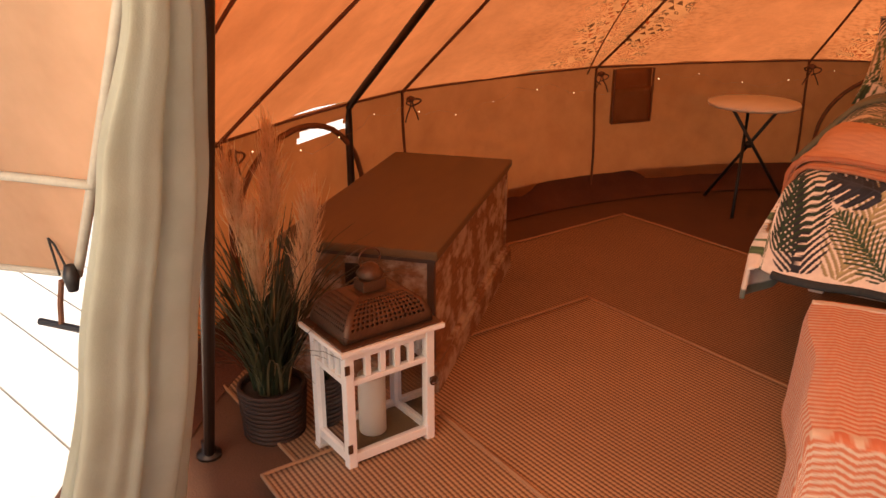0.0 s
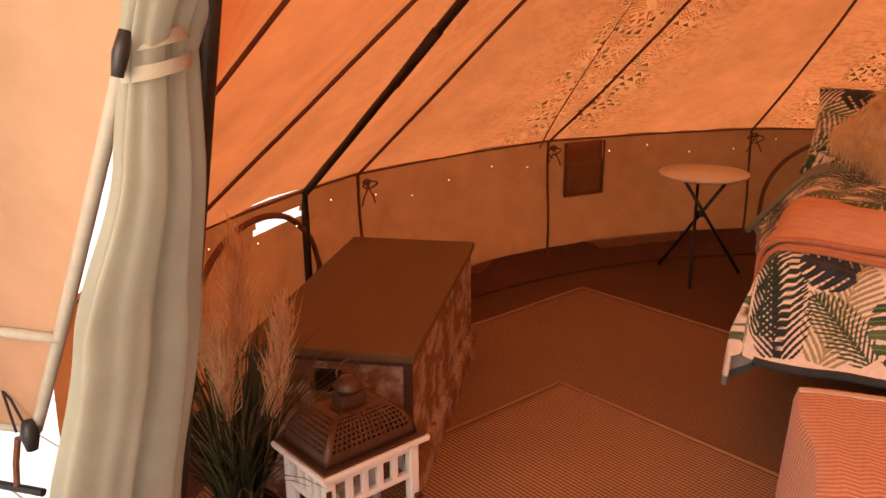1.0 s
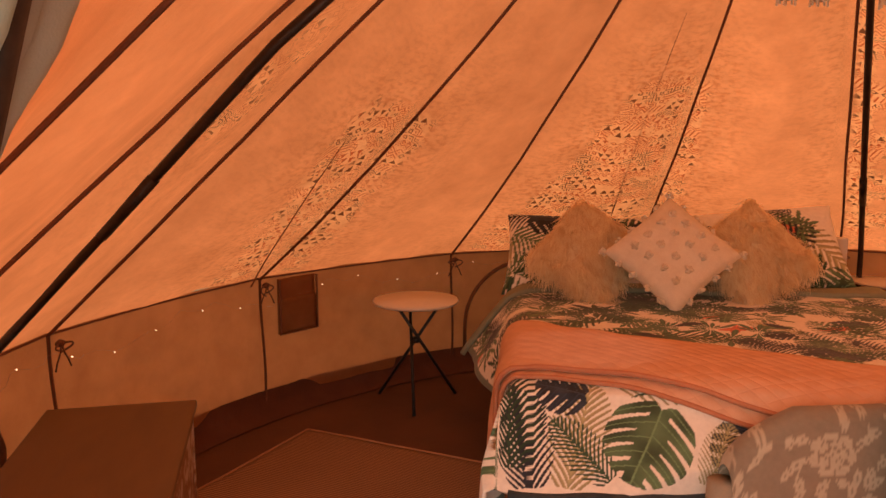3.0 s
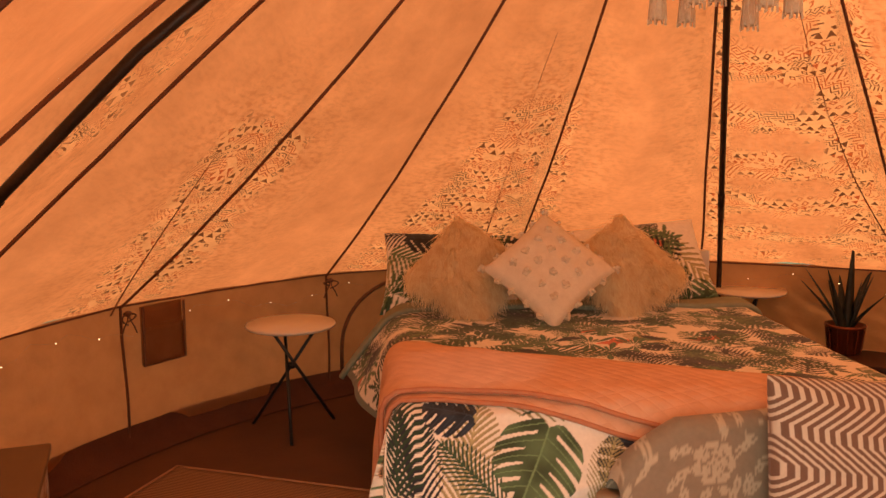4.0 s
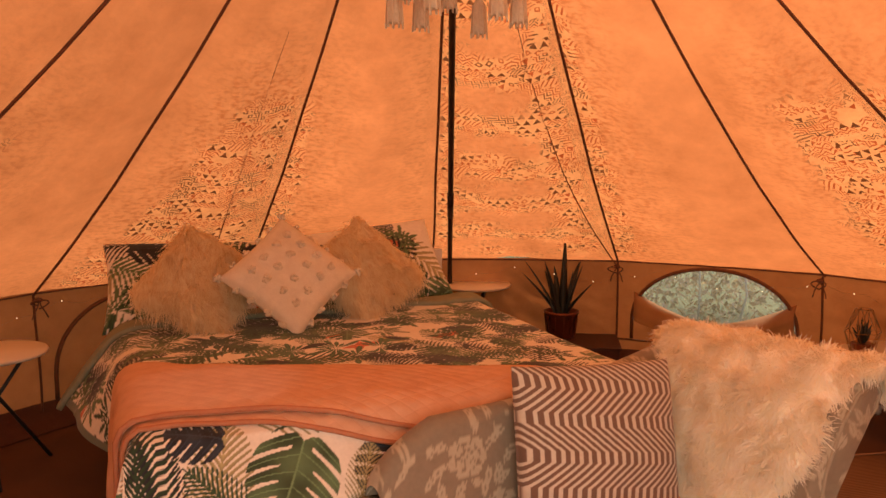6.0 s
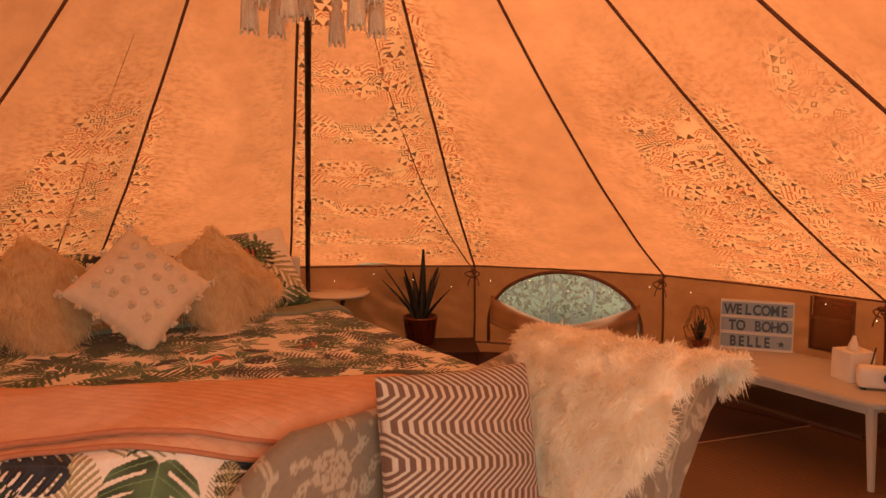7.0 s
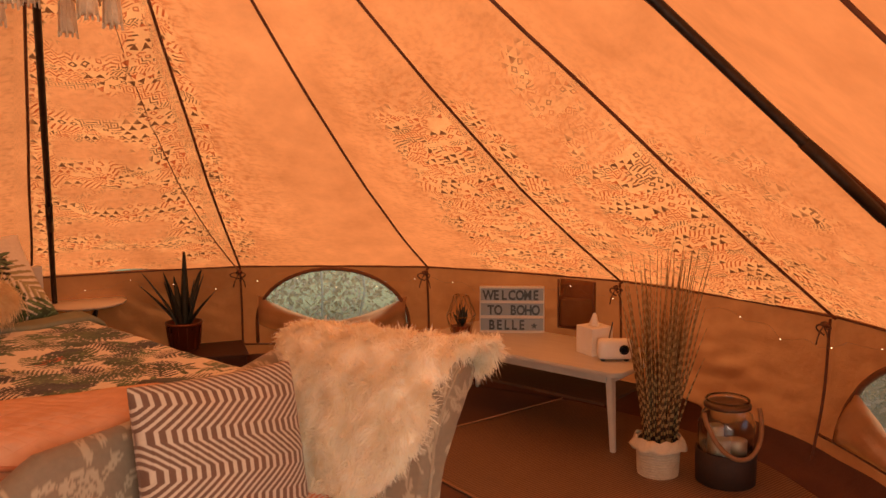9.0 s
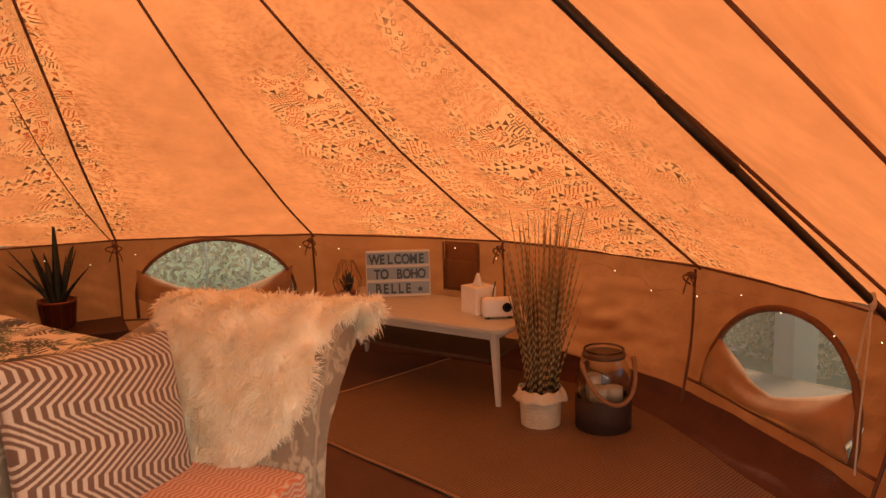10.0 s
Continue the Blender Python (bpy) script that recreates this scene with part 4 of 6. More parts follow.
def grid_normals(P):
    du, dv = np.gradient(P, axis=1), np.gradient(P, axis=0)
    nrm = np.cross(du, dv)
    return nrm / (np.linalg.norm(nrm, axis=-1, keepdims=True) + 1e-9)


MONGOLIAN = fur_material("long_wool", (0.80, 0.64, 0.40), (1.0, 0.92, 0.72))
for v, u, roll, sd in ((0.28, 1.55, 38, 3), (0.95, 1.57, -38, 4)):
    ob, f = cushion("fur_cushion", in_bed(v, u, BT + 0.205, -38, 0, roll), 0.37, 0.37, 0.16, FURBASE, "long-haired cream wool cushion leaning on the pillows", seed=sd)
    nr = grid_normals(f)
    nr *= np.sign(-nr[..., 1:2] + 1e-6)
    down = Vector((math.sin(radians(-roll)) * -1, -0.1, -math.cos(radians(roll))))
    fur("long_hair", f.reshape(-1, 3), nr.reshape(-1, 3), down, MONGOLIAN, ob, 0.088, 20000, sd, 0.0014, 0.5)

TUFTBASE = plain("cream_cotton", (0.62, 0.54, 0.43), (0.72, 0.64, 0.52), 30, 0.9, 0.35, 0.004)
TUFT = plain("cotton_tufts", (0.56, 0.47, 0.36), (0.72, 0.63, 0.50), 60, 0.95, 0.5)
pom, f = cushion("tufted_cushion", in_bed(0.60, 1.36, BT + 0.225, -38, 0, 46), 0.385, 0.385, 0.16, TUFTBASE, "cream cushion with cotton pompoms, set on its corner", seed=6)


def tuft_mesh(r, seed):
    rnd = random.Random(seed)
    bm = bmesh.new()
    for _ in range(16):
        d = Vector((rnd.gauss(0, 1), rnd.gauss(0, 1), rnd.gauss(0, 1))).normalized()
        bmesh.ops.create_icosphere(bm, subdivisions=1, radius=r * 0.42, matrix=Matrix.Translation(d * r * rnd.uniform(0.3, 0.75)))
    me = bpy.data.meshes.new("tuft")
    bm.to_mesh(me)
    bm.free()
    me.materials.append(TUFT)
    return me


tufts = [tuft_mesh(0.019, s) for s in range(4)]
nxf = f.shape[0]
for i in range(6):
    for j in range(6):
        edge = i in (0, 5) or j in (0, 5)
        a, b = -1 + 2 * i / 5, -1 + 2 * j / 5
        if not edge:
            a, b = a * 0.95, b * 0.95
        pi, pj = int(round((a * 0.985 + 1) / 2 * (nxf - 1))), int(round((b * 0.985 + 1) / 2 * (nxf - 1)))
        ob = new("pompom", tufts[(i * 5 + j) % 4])
        ob.parent, ob.location, ob.rotation_euler = pom, f[pi, pj] + np.array([0, -0.004, 0]), (i * 1.3, j * 0.7, i + j)


# ---- chaise longue: v along the bed's foot, u back from it (its front is at minus u) ----
def floral(X, Z):
    """Pale roses and leafy sprays woven into grey-beige cloth."""
    ground, pale = np.array([0.25, 0.205, 0.15]), np.array([0.46, 0.40, 0.30])
    col = np.tile(ground, X.shape + (1,))
    rnd = random.Random(4)
    for gx in np.arange(X.min() - 0.15, X.max() + 0.2, 0.25):
        for k, gz in enumerate(np.arange(Z.min() - 0.15, Z.max() + 0.2, 0.19)):
            cx, cz = gx + (0.125 if k % 2 else 0) + rnd.uniform(-0.02, 0.02), gz + rnd.uniform(-0.02, 0.02)
            r, th = np.hypot(X - cx, Z - cz), np.arctan2(Z - cz, X - cx) + rnd.uniform(0, 3)
            m = np.zeros(X.shape, bool)
            for lo, hi, n_p, tw in ((0.040, 0.062, 7, 0.0), (0.021, 0.038, 5, 0.6), (0.004, 0.019, 4, 1.2)):
                sc = np.abs(np.cos(n_p / 2 * (th + tw)))
                m |= (r > lo) & (r < lo + (hi - lo) * (0.45 + 0.55 * sc ** 0.6)) & (sc > 0.16)
            col[m] = pale
            for q in range(6):
                an = q * 1.05 + rnd.uniform(-0.3, 0.3)
                for dist, ln in ((0.090, 0.030), (0.118, 0.024)):
                    lx, lz = cx + dist * math.cos(an + dist * 3), cz + dist * math.sin(an + dist * 3)
                    an2 = an + rnd.uniform(-0.7, 0.7)
                    u, v = (X - lx) * math.cos(an2) + (Z - lz) * math.sin(an2), -(X - lx) * math.sin(an2) + (Z - lz) * math.cos(an2)
                    m = (np.abs(u) < ln) & (np.abs(v) < 0.012 * np.cos(np.clip(u / ln, -1, 1) * math.pi / 2)) & (np.abs(v) > 0.0011)
                    col[m] = pale
                stem = (np.abs(np.sin(th + rnd.uniform(0, 3) - r * 9)) < 0.04) & (r > 0.062) & (r < 0.12)
            col[stem] = pale
    return col


CH = SOFA @ pose(0, -0.03, 0)
chaise = empty("chaise_longue", CH, "grey-beige floral chaise longue with a scrolled end", "chaise longue")
CL, CD, CS = 1.50, 0.60, 0.30


# seat
part("seat", box(0.02, CL - 0.20, -CD, -0.005, 0.13, CS, bevel=0.035), plain("seat_cloth", (0.28, 0.24, 0.18), (0.34, 0.29, 0.22), 20, 0.9), chaise, smooth=True)
part("rear_rail", box(0.01, 0.46, 0.0, 0.022, 0.285, 0.312, bevel=0.004), BEDWOOD, chaise, "pale timber rail")
# long side back along the bed's foot, low at its open end
nb, mb = 220, 120
rows = []
VV, TT = np.meshgrid(np.linspace(0.43, CL - 0.10, nb), np.linspace(0, 1, mb))


def back_top(v):
    k = (v - 0.43) / (CL - 0.43)
    return 0.44 + 0.145 * min(1, max(0, k / 0.16)) ** 0.5 + 0.09 * max(0, (k - 0.35) / 0.65) ** 1.6


pts = np.zeros((mb, nb, 3))
for i in range(mb):
    for j in range(nb):
        v, t = VV[i, j], TT[i, j]
        h = back_top(v)
        s = t * 2 * (h - 0.12) + 0.10
        th = 0.055
        if t < 0.45:
            k = t / 0.45
            p = (v, -0.055 - 0.025 * math.sin(math.pi * k), 0.12 + (h - 0.165) * k)
        elif t < 0.55:
            k = (t - 0.45) / 0.10 * math.pi
            p = (v, -0.0125 - 0.0425 * math.cos(k), h - 0.045 + 0.045 * math.sin(k))
        else:
            k = (t - 0.55) / 0.45
            p = (v, 0.03, h - 0.045 - (h - 0.165) * k)
        pts[i, j] = p
sheet("side_back", pts, UPHOLSTERY, chaise, colors=floral(VV, TT * 1.05).reshape(-1, 3))
part("back_end", tube([(0.43, -0.0125, 0.10), (0.425, -0.0125, 0.25), (0.43, -0.0125, 0.40)], [0.042, 0.045, 0.042], 14), plain("end_cloth", (0.28, 0.24, 0.18), (0.34, 0.29, 0.22), 20, 0.9), chaise, smooth=True)
# scrolled end: a thick upholstered sweep, wider at its top
na, ma = 150, 160
SS, WW = np.meshgrid(np.linspace(0, 1, na), np.linspace(0, 1, ma))
pts = np.zeros((ma, na, 3))


def end_curve(s):
    """Runs up the inner face, rolls over the top outwards and comes down outside: (v, z)."""
    keys = [(0.00, 1.270, 0.06), (0.15, 1.285, 0.30), (0.30, 1.330, 0.48), (0.42, 1.400, 0.60), (0.50, 1.470, 0.665), (0.57, 1.540, 0.690), (0.64, 1.590, 0.672), (0.70, 1.608, 0.63), (0.76, 1.580, 0.575), (0.83, 1.475, 0.505), (0.89, 1.410, 0.40), (0.95, 1.378, 0.25), (1.0, 1.366, 0.06)]
    for (s0, v0, z0), (s1, v1, z1) in zip(keys, keys[1:]):
        if s <= s1:
            k = (s - s0) / (s1 - s0)
            return v0 + (v1 - v0) * k, z0 + (z1 - z0) * k
    return keys[-1][1:]


def end_front(z):
    return -CD - 0.02 + 0.02 * (z - 0.4)


def end_normal(s):
    """The outward direction across the scroll's curve, as (v, z)."""
    (v0, z0), (v1, z1) = end_curve(max(0, s - 0.03)), end_curve(min(1, s + 0.03))
    d = math.hypot(v1 - v0, z1 - z0)
    return -(z1 - z0) / d, (v1 - v0) / d


for i in range(ma):
    for j in range(na):
        v, z = end_curve(SS[i, j])
        w = WW[i, j]
        f = end_front(z)
        nv, nz_ = end_normal(SS[i, j])
        if w < 0.08:
            k = w / 0.08
            sh = 0.025 * (1 - math.cos((1 - k) * math.pi / 2))
            v, z = v - nv * sh, z - nz_ * sh
            u = f + 0.025 * k
        else:
            u = f + 0.025 + (0.03 - f - 0.025) * (w - 0.08) / 0.92
        pts[i, j] = (v, u, z)
sheet("scroll_end", pts, UPHOLSTERY, chaise, colors=floral(SS * 1.45, WW * 0.66).reshape(-1, 3))
# the scroll's padded front face, filled in from its rim to its middle line
nf = 40
rim_f = pts[0]
core = np.array([(0.5 * (a[0] + b[0]), a[1], 0.5 * (a[2] + b[2])) for a, b in zip(rim_f, rim_f[::-1])])
face = np.array([rim_f * (1 - k) + core * k + np.array([0, -0.014 * math.sin(k * math.pi / 2), 0]) for k in np.linspace(0, 1, nf)])
sheet("scroll_face", face, UPHOLSTERY, chaise, colors=floral(face[..., 0] * 1.0 + 0.07, face[..., 2]).reshape(-1, 3))
part("face_piping", tube([Vector(p) + Vector((0, -0.002, 0)) for p in rim_f], 0.0045, 6), plain("piping_cloth", (0.32, 0.27, 0.20), (0.38, 0.33, 0.25), 25, 0.9), chaise, smooth=True)
LEGWOOD = plain("turned_leg", (0.06, 0.03, 0.015), (0.11, 0.055, 0.03), 20, 0.5)
for v, u in ((0.07, -0.06), (0.07, -CD + 0.06), (CL - 0.17, -0.06), (CL - 0.17, -CD + 0.06)):
    part("leg", lathe([(0.014, 0), (0.02, 0.03), (0.028, 0.14)], 14), LEGWOOD, chaise, smooth=True).location = (v, u, 0)

# woven zigzag throw over the seat
def zigzag(X, Y):
    p = (Y * 62 + 0.75 * np.abs((X * 34) % 2 - 1)) % 1.0
    a, b = np.array([0.70, 0.55, 0.42]), np.array([0.62, 0.20, 0.10])
    k = np.clip((np.sin(2 * np.pi * p) * 2.2 + 0.3), 0, 1)[..., None]
    return a * k + b * (1 - k)


cover = empty("seat_throw", CH, "coral and cream zigzag throw spread over the seat", "throw")
V, S = np.meshgrid(np.linspace(-0.25, CL - 0.215, 300), np.linspace(-0.03, 0.90, 300))
pts = np.zeros(V.shape + (3,))
for i in range(V.shape[0]):
    for j in range(V.shape[1]):
        v, s = V[i, j], S[i, j]
        x, y, z = v, -s, CS + 0.006 + 0.004 * noise.noise((v * 6, s * 6, 3))
        if s > CD + 0.0:
            d = s - CD
            y, z = -CD - 0.018 - 0.012 * math.sin(v * 14), z - d
        if v < 0.035:
            d = 0.035 - v
            q = min(d, 0.05)
            x, z = 0.012 - q * 0.2 - 0.05 * (d - q) - 0.008 * math.sin(s * 16), z - d * (0.7 if d < 0.05 else 0.95)
        pts[i, j] = (x, y, max(z, 0.012))
sheet("cloth", pts, WOVEN, cover, thick=0.006, colors=zigzag(V, S).reshape(-1, 3))

rim = [Vector(p) + Vector((0, 0, 0.004)) for p in pts[::6, 0]] + [Vector(p) + Vector((0, -0.004, 0.0)) for p in pts[-1, ::6]]
part("hem", tube(rim, 0.005, 6), plain("throw_hem", (0.55, 0.30, 0.19), (0.66, 0.40, 0.27), 30, 0.9), cover, smooth=True)

# geometric cushion
def lattice(X, Z):
    """Bands of bent stripes, as on a woven geometric cushion."""
    a, b = np.array([0.60, 0.53, 0.44]), np.array([0.17, 0.10, 0.07])
    z = (Z + 0.10 * X + 0.03) / 0.094
    row, k = np.floor(z), z % 1.0
    bend = np.clip((k - 0.32) / 0.68, 0, 1)
    shift = np.where(row % 2 == 0, bend, 1 - bend) * 0.084
    p = (X + shift) / 0.0255
    m = (p % 1.0) < 0.56
    return np.where(m[..., None], b, a)


cushion("geometric_cushion", CH @ pose(1.015, -0.185, CS + 0.165, -14, 0, -8) @ pose(0, 0, 0, 0, 4, 0), 0.50, 0.46, 0.17, printed("geometric_weave", 0.9, 0.25), "cream cushion with brown geometric stripes", lattice, seed=9, nx=260, pinch=0.05)

# sheepskin over the scrolled end
SKIN = plain("sheepskin_hide", (0.90, 0.83, 0.68), (0.95, 0.90, 0.78), 20, 0.95)
FLEECE = fur_material("sheep_fleece", (0.97, 0.90, 0.74), (1.0, 0.97, 0.88))
fleece = empty("sheepskin", CH, "thick cream sheepskin draped over the scrolled end", "sheepskin")
A, B = np.meshgrid(np.linspace(0, 1, 80), np.linspace(-1, 1, 70))
pts = np.zeros(A.shape + (3,))
for i in range(A.shape[0]):
    for j in range(A.shape[1]):
        a, b = A[i, j], B[i, j]
        s = 0.115 + 0.60 * a
        half = float(np.interp(a, [0, 0.03, 0.10, 0.18, 0.32, 0.50, 0.68, 0.85, 1.0], [0.03, 0.09, 0.15, 0.19, 0.235, 0.265, 0.32, 0.34, 0.33])) * (1 + 0.03 * math.sin(11 * a + 2 * b))
        mid = float(np.interp(a, [0, 0.10, 0.32, 0.5, 0.68, 1.0], [-0.29, -0.31, -0.335, -0.32, -0.285, -0.285]))
        v, z = end_curve(s)
        nv, nz_ = end_normal(s)
        bulk = 0.022 * (1 - abs(b) ** 4) + 0.012 * noise.noise((a * 5, b * 4, 2))
        u = mid + half * b
        tail = max(0.0, -b - 0.55) / 0.45 * math.exp(-((a - 0.88) / 0.13) ** 2)
        pts[i, j] = (v + nv * (bulk + 0.006) + 0.03 * tail, u - 0.05 * tail, z + nz_ * (bulk + 0.006) + 0.035 * tail)
sheet("hide", pts, SKIN, fleece, thick=0.01)
nr = grid_normals(pts)
flip = np.where((nr[..., 2:3] * 1.0 - nr[..., 0:1]) < 0, -1, 1)
nr = nr * flip
fur("fleece", pts.reshape(-1, 3), nr.reshape(-1, 3), Vector((-0.15, -0.08, -0.45)), FLEECE, fleece, 0.036, 105000, 12, 0.0014, 0.55)

# ---- rugs ----
def rug_material(name, pale, dark, pitch):
    n = Nodes(name)
    x, y, _ = n.split(n.coords())
    rib = n.math("ABSOLUTE", n.math("SINE", n.math("MULTIPLY", x, math.pi / pitch)))
    dash = n.math("SINE", n.math("MULTIPLY", y, 2 * math.pi / 0.012))
    wear = n.noise(2.2, 4, 0.6)
    fac = n.math("ADD", n.math("MULTIPLY", rib, 0.75), n.math("MULTIPLY", dash, 0.10))
    col = n.mix(1.0, n.ramp(fac, [(0.25, dark), (0.70, pale)]), n.ramp(wear, [(0.3, (0.82, 0.80, 0.78)), (0.7, (1, 1, 1))]), "MULTIPLY")
    return n.set(col, 0.62, n.bump(fac, 0.5, 0.004))


RUG = rug_material("ribbed_plastic_rug", (0.36, 0.22, 0.125), (0.12, 0.056, 0.028), 0.0125)
# near the door the same weave is lighter: door light put into its colour
LIT_RUG = rug_material("ribbed_rug_lit", (0.50, 0.32, 0.19), (0.15, 0.072, 0.036), 0.0125)
DARKRUG = rug_material("ribbed_brown_rug", (0.25, 0.145, 0.072), (0.10, 0.05, 0.023), 0.0125)
RUGEDGE = plain("rug_binding", (0.30, 0.16, 0.08), (0.36, 0.20, 0.11), 20, 0.8)


def rug(m, w, h, label, lift, weave=None):
    ob = empty("rug", m, label, "rug")
    X, Y = np.meshgrid(np.linspace(0, w, 60), np.linspace(0, h, 60))
    Z = np.array([[lift + 0.010 * max(0, noise.noise((a * 1.7 + w, b * 1.7, h))) for a in X[0]] for b in Y[:, 0]])
    P = np.stack([X, Y, Z], -1)
    sheet("weave", P, weave or RUG, ob, thick=0.004)
    rim = [Vector(p) for p in P[0]] + [Vector(p) for p in P[1:, -1]] + [Vector(p) for p in P[-1, -2::-1]] + [Vector(p) for p in P[-2::-1, 0]]
    part("binding", tube([p + Vector((0, 0, 0.002)) for p in rim], 0.0055, 6), RUGEDGE, ob, smooth=True)
    return ob


# far corner of the larger rug at (0.99, 3.57); the nearer one overlaps it and reaches the door
rug(pose(0.995, 3.575, 0, 0, 0, -149.0), 2.05, 1.78, "brown ribbed plastic-weave rug with ripples", 0.004)
rug(pose(0.590, 2.665, 0, 0, 0, -149.0), 1.00, 2.40, "brown ribbed rug laid over another", 0.012, LIT_RUG)
rug(pose(0.022, 1.960, 0, 0, 0, -152.0), 0.48, 1.70, "brown ribbed rug end before the lantern", 0.020, LIT_RUG)
rug(pose(3.05, 1.05, 0, 0, 0, -140.0), 1.9, 1.9, "dark brown ribbed rug beside the table", 0.005, DARKRUG)

# ---- chest ----
n = Nodes("distressed_paint")
wear = n.noise(16, 5, 0.6, stretch=(1, 0.7, 1.0))
streak = n.noise(9, 4, 0.6, stretch=(1.0, 0.6, 1.6))
mask = n.ramp(n.math("ADD", n.math("MULTIPLY", wear, 0.6), n.math("MULTIPLY", streak, 0.4)), [(0.47, (0, 0, 0)), (0.56, (0.85, 0.85, 0.85))])
wood = n.ramp(n.noise(30, 4, 0.6, stretch=(0.3, 1, 4)), [(0.3, (0.16, 0.075, 0.035)), (0.7, (0.27, 0.14, 0.07))])
DISTRESSED = n.set(n.mix(mask, wood, n.ramp(n.noise(20), [(0.3, (0.38, 0.32, 0.24)), (0.7, (0.55, 0.48, 0.38))])), 0.7, n.bump(mask, 0.3, 0.003))
LID = plain("waxed_lid", (0.130, 0.080, 0.036), (0.170, 0.108, 0.050), 4, 0.78, 0.08, 0.002, stretch=(4, 1, 1))
DARKW = plain("dark_rim", (0.05, 0.03, 0.02), (0.09, 0.05, 0.03), 14, 0.5)
chest = empty("chest", pose(0.017, 2.086, 0, 0, 0, -20.8), "wooden blanket chest with distressed paint and brown lid", "chest")
LC, WC = 0.96, 0.42
part("lid", box(-WC - 0.012, 0.012, -0.015, LC + 0.015, 0.395, 0.42, bevel=0.006), LID, chest, "plain brown lid")
part("rim", box(-WC - 0.004, 0.004, -0.006, LC + 0.006, 0.383, 0.394, bevel=0.002), DARKW, chest)
part("front_panel", box(-WC + 0.02, -0.02, 0.005, 0.025, 0.09, 0.382, bevel=0.003), DISTRESSED, chest)
part("back_panel", box(-WC + 0.02, -0.02, LC - 0.025, LC - 0.005, 0.09, 0.382, bevel=0.003), DISTRESSED, chest)
part("side_panel", box(-0.022, -0.004, 0.02, LC - 0.02, 0.09, 0.382, bevel=0.003), DISTRESSED, chest)
part("side_panel", box(-WC + 0.004, -WC + 0.022, 0.02, LC - 0.02, 0.09, 0.382, bevel=0.003), DISTRESSED, chest)
for x in (-0.02, -WC):
    for y in (0.0, LC - 0.02):
        part("corner_post", box(x, x + 0.02, y, y + 0.02, 0.09, 0.383, bevel=0.003), DARKW if y == 0.0 else DISTRESSED, chest)
part("plinth", box(-WC - 0.018, 0.018, -0.018, LC + 0.018, 0.0, 0.085, bevel=0.01), DISTRESSED, chest)
part("moulding", box(-WC - 0.010, 0.010, -0.010, LC + 0.010, 0.086, 0.10, bevel=0.005), DISTRESSED, chest)
part("latch", box(-WC / 2 - 0.035, -WC / 2 + 0.035, -0.004, 0.006, 0.30, 0.36, bevel=0.004), STEEL, chest, "dark iron latch")
part("bottom", box(-WC + 0.02, -0.02, 0.025, LC - 0.025, 0.09, 0.10, bevel=0), DARKW, chest)

# ---- lantern ----
def flat_quad(*corners):
    bm = bmesh.new()
    bm.faces.new([bm.verts.new(c) for c in corners])
    return bm



n = Nodes("clear_glass")
n.bsdf.inputs["Transmission Weight"].default_value, n.bsdf.inputs["IOR"].default_value = 1.0, 1.45
GLASS = n.set((0.95, 0.97, 0.95), 0.03)
THIN = Nodes("thin_pane")
tb, gs = THIN.nt.nodes.new("ShaderNodeBsdfTransparent"), THIN.nt.nodes.new("ShaderNodeBsdfGlossy")
gs.inputs["Roughness"].default_value = 0.04
fr = THIN.nt.nodes.new("ShaderNodeFresnel")
mxs = THIN.nt.nodes.new("ShaderNodeMixShader")
THIN.nt.links.new(fr.outputs[0], mxs.inputs[0]), THIN.nt.links.new(tb.outputs[0], mxs.inputs[1]), THIN.nt.links.new(gs.outputs[0], mxs.inputs[2]), THIN.nt.links.new(mxs.outputs[0], THIN.out.inputs[0])
PANE = THIN.mat
RUST = plain("brown_tin", (0.07, 0.035, 0.02), (0.15, 0.075, 0.04), 12, 0.42, 0.3, 0.004, 0.5)
WAX = plain("cream_wax", (0.68, 0.62, 0.50), (0.76, 0.70, 0.58), 8, 0.5)
lantern = empty("lantern", pose(-0.205, 1.731, 0.014, 0, 0, 30.5), "white wooden lantern with glass panes and a dark tin roof", "lantern")
LW, LD, LH = 0.236, 0.168, 0.305
PS = 0.022
for x in (0, LW - PS):
    for y in (0, LD - PS):
        part("post", box(x, x + PS, y, y + PS, 0.0, LH, bevel=0.0025), WHITE, lantern)
for y in (0.003, LD - PS + 0.003):
    part("rail", box(PS, LW - PS, y, y + 0.016, 0.022, 0.045, bevel=0.002), WHITE, lantern)
    part("rail", box(PS, LW - PS, y, y + 0.016, 0.220, 0.233, bevel=0.002), WHITE, lantern)
    part("rail", box(PS, LW - PS, y, y + 0.016, LH - 0.022, LH, bevel=0.002), WHITE, lantern)
    for k in range(1, 5):
        x = PS + (LW - 2 * PS) * k / 5
        part("bar", box(x - 0.007, x + 0.007, y + 0.002, y + 0.014, 0.233, LH - 0.022, bevel=0.001), WHITE, lantern)
    part("pane", flat_quad((PS, y + 0.008, 0.045), (LW - PS, y + 0.008, 0.045), (LW - PS, y + 0.008, LH - 0.022), (PS, y + 0.008, LH - 0.022)), PANE, lantern).visible_shadow = False
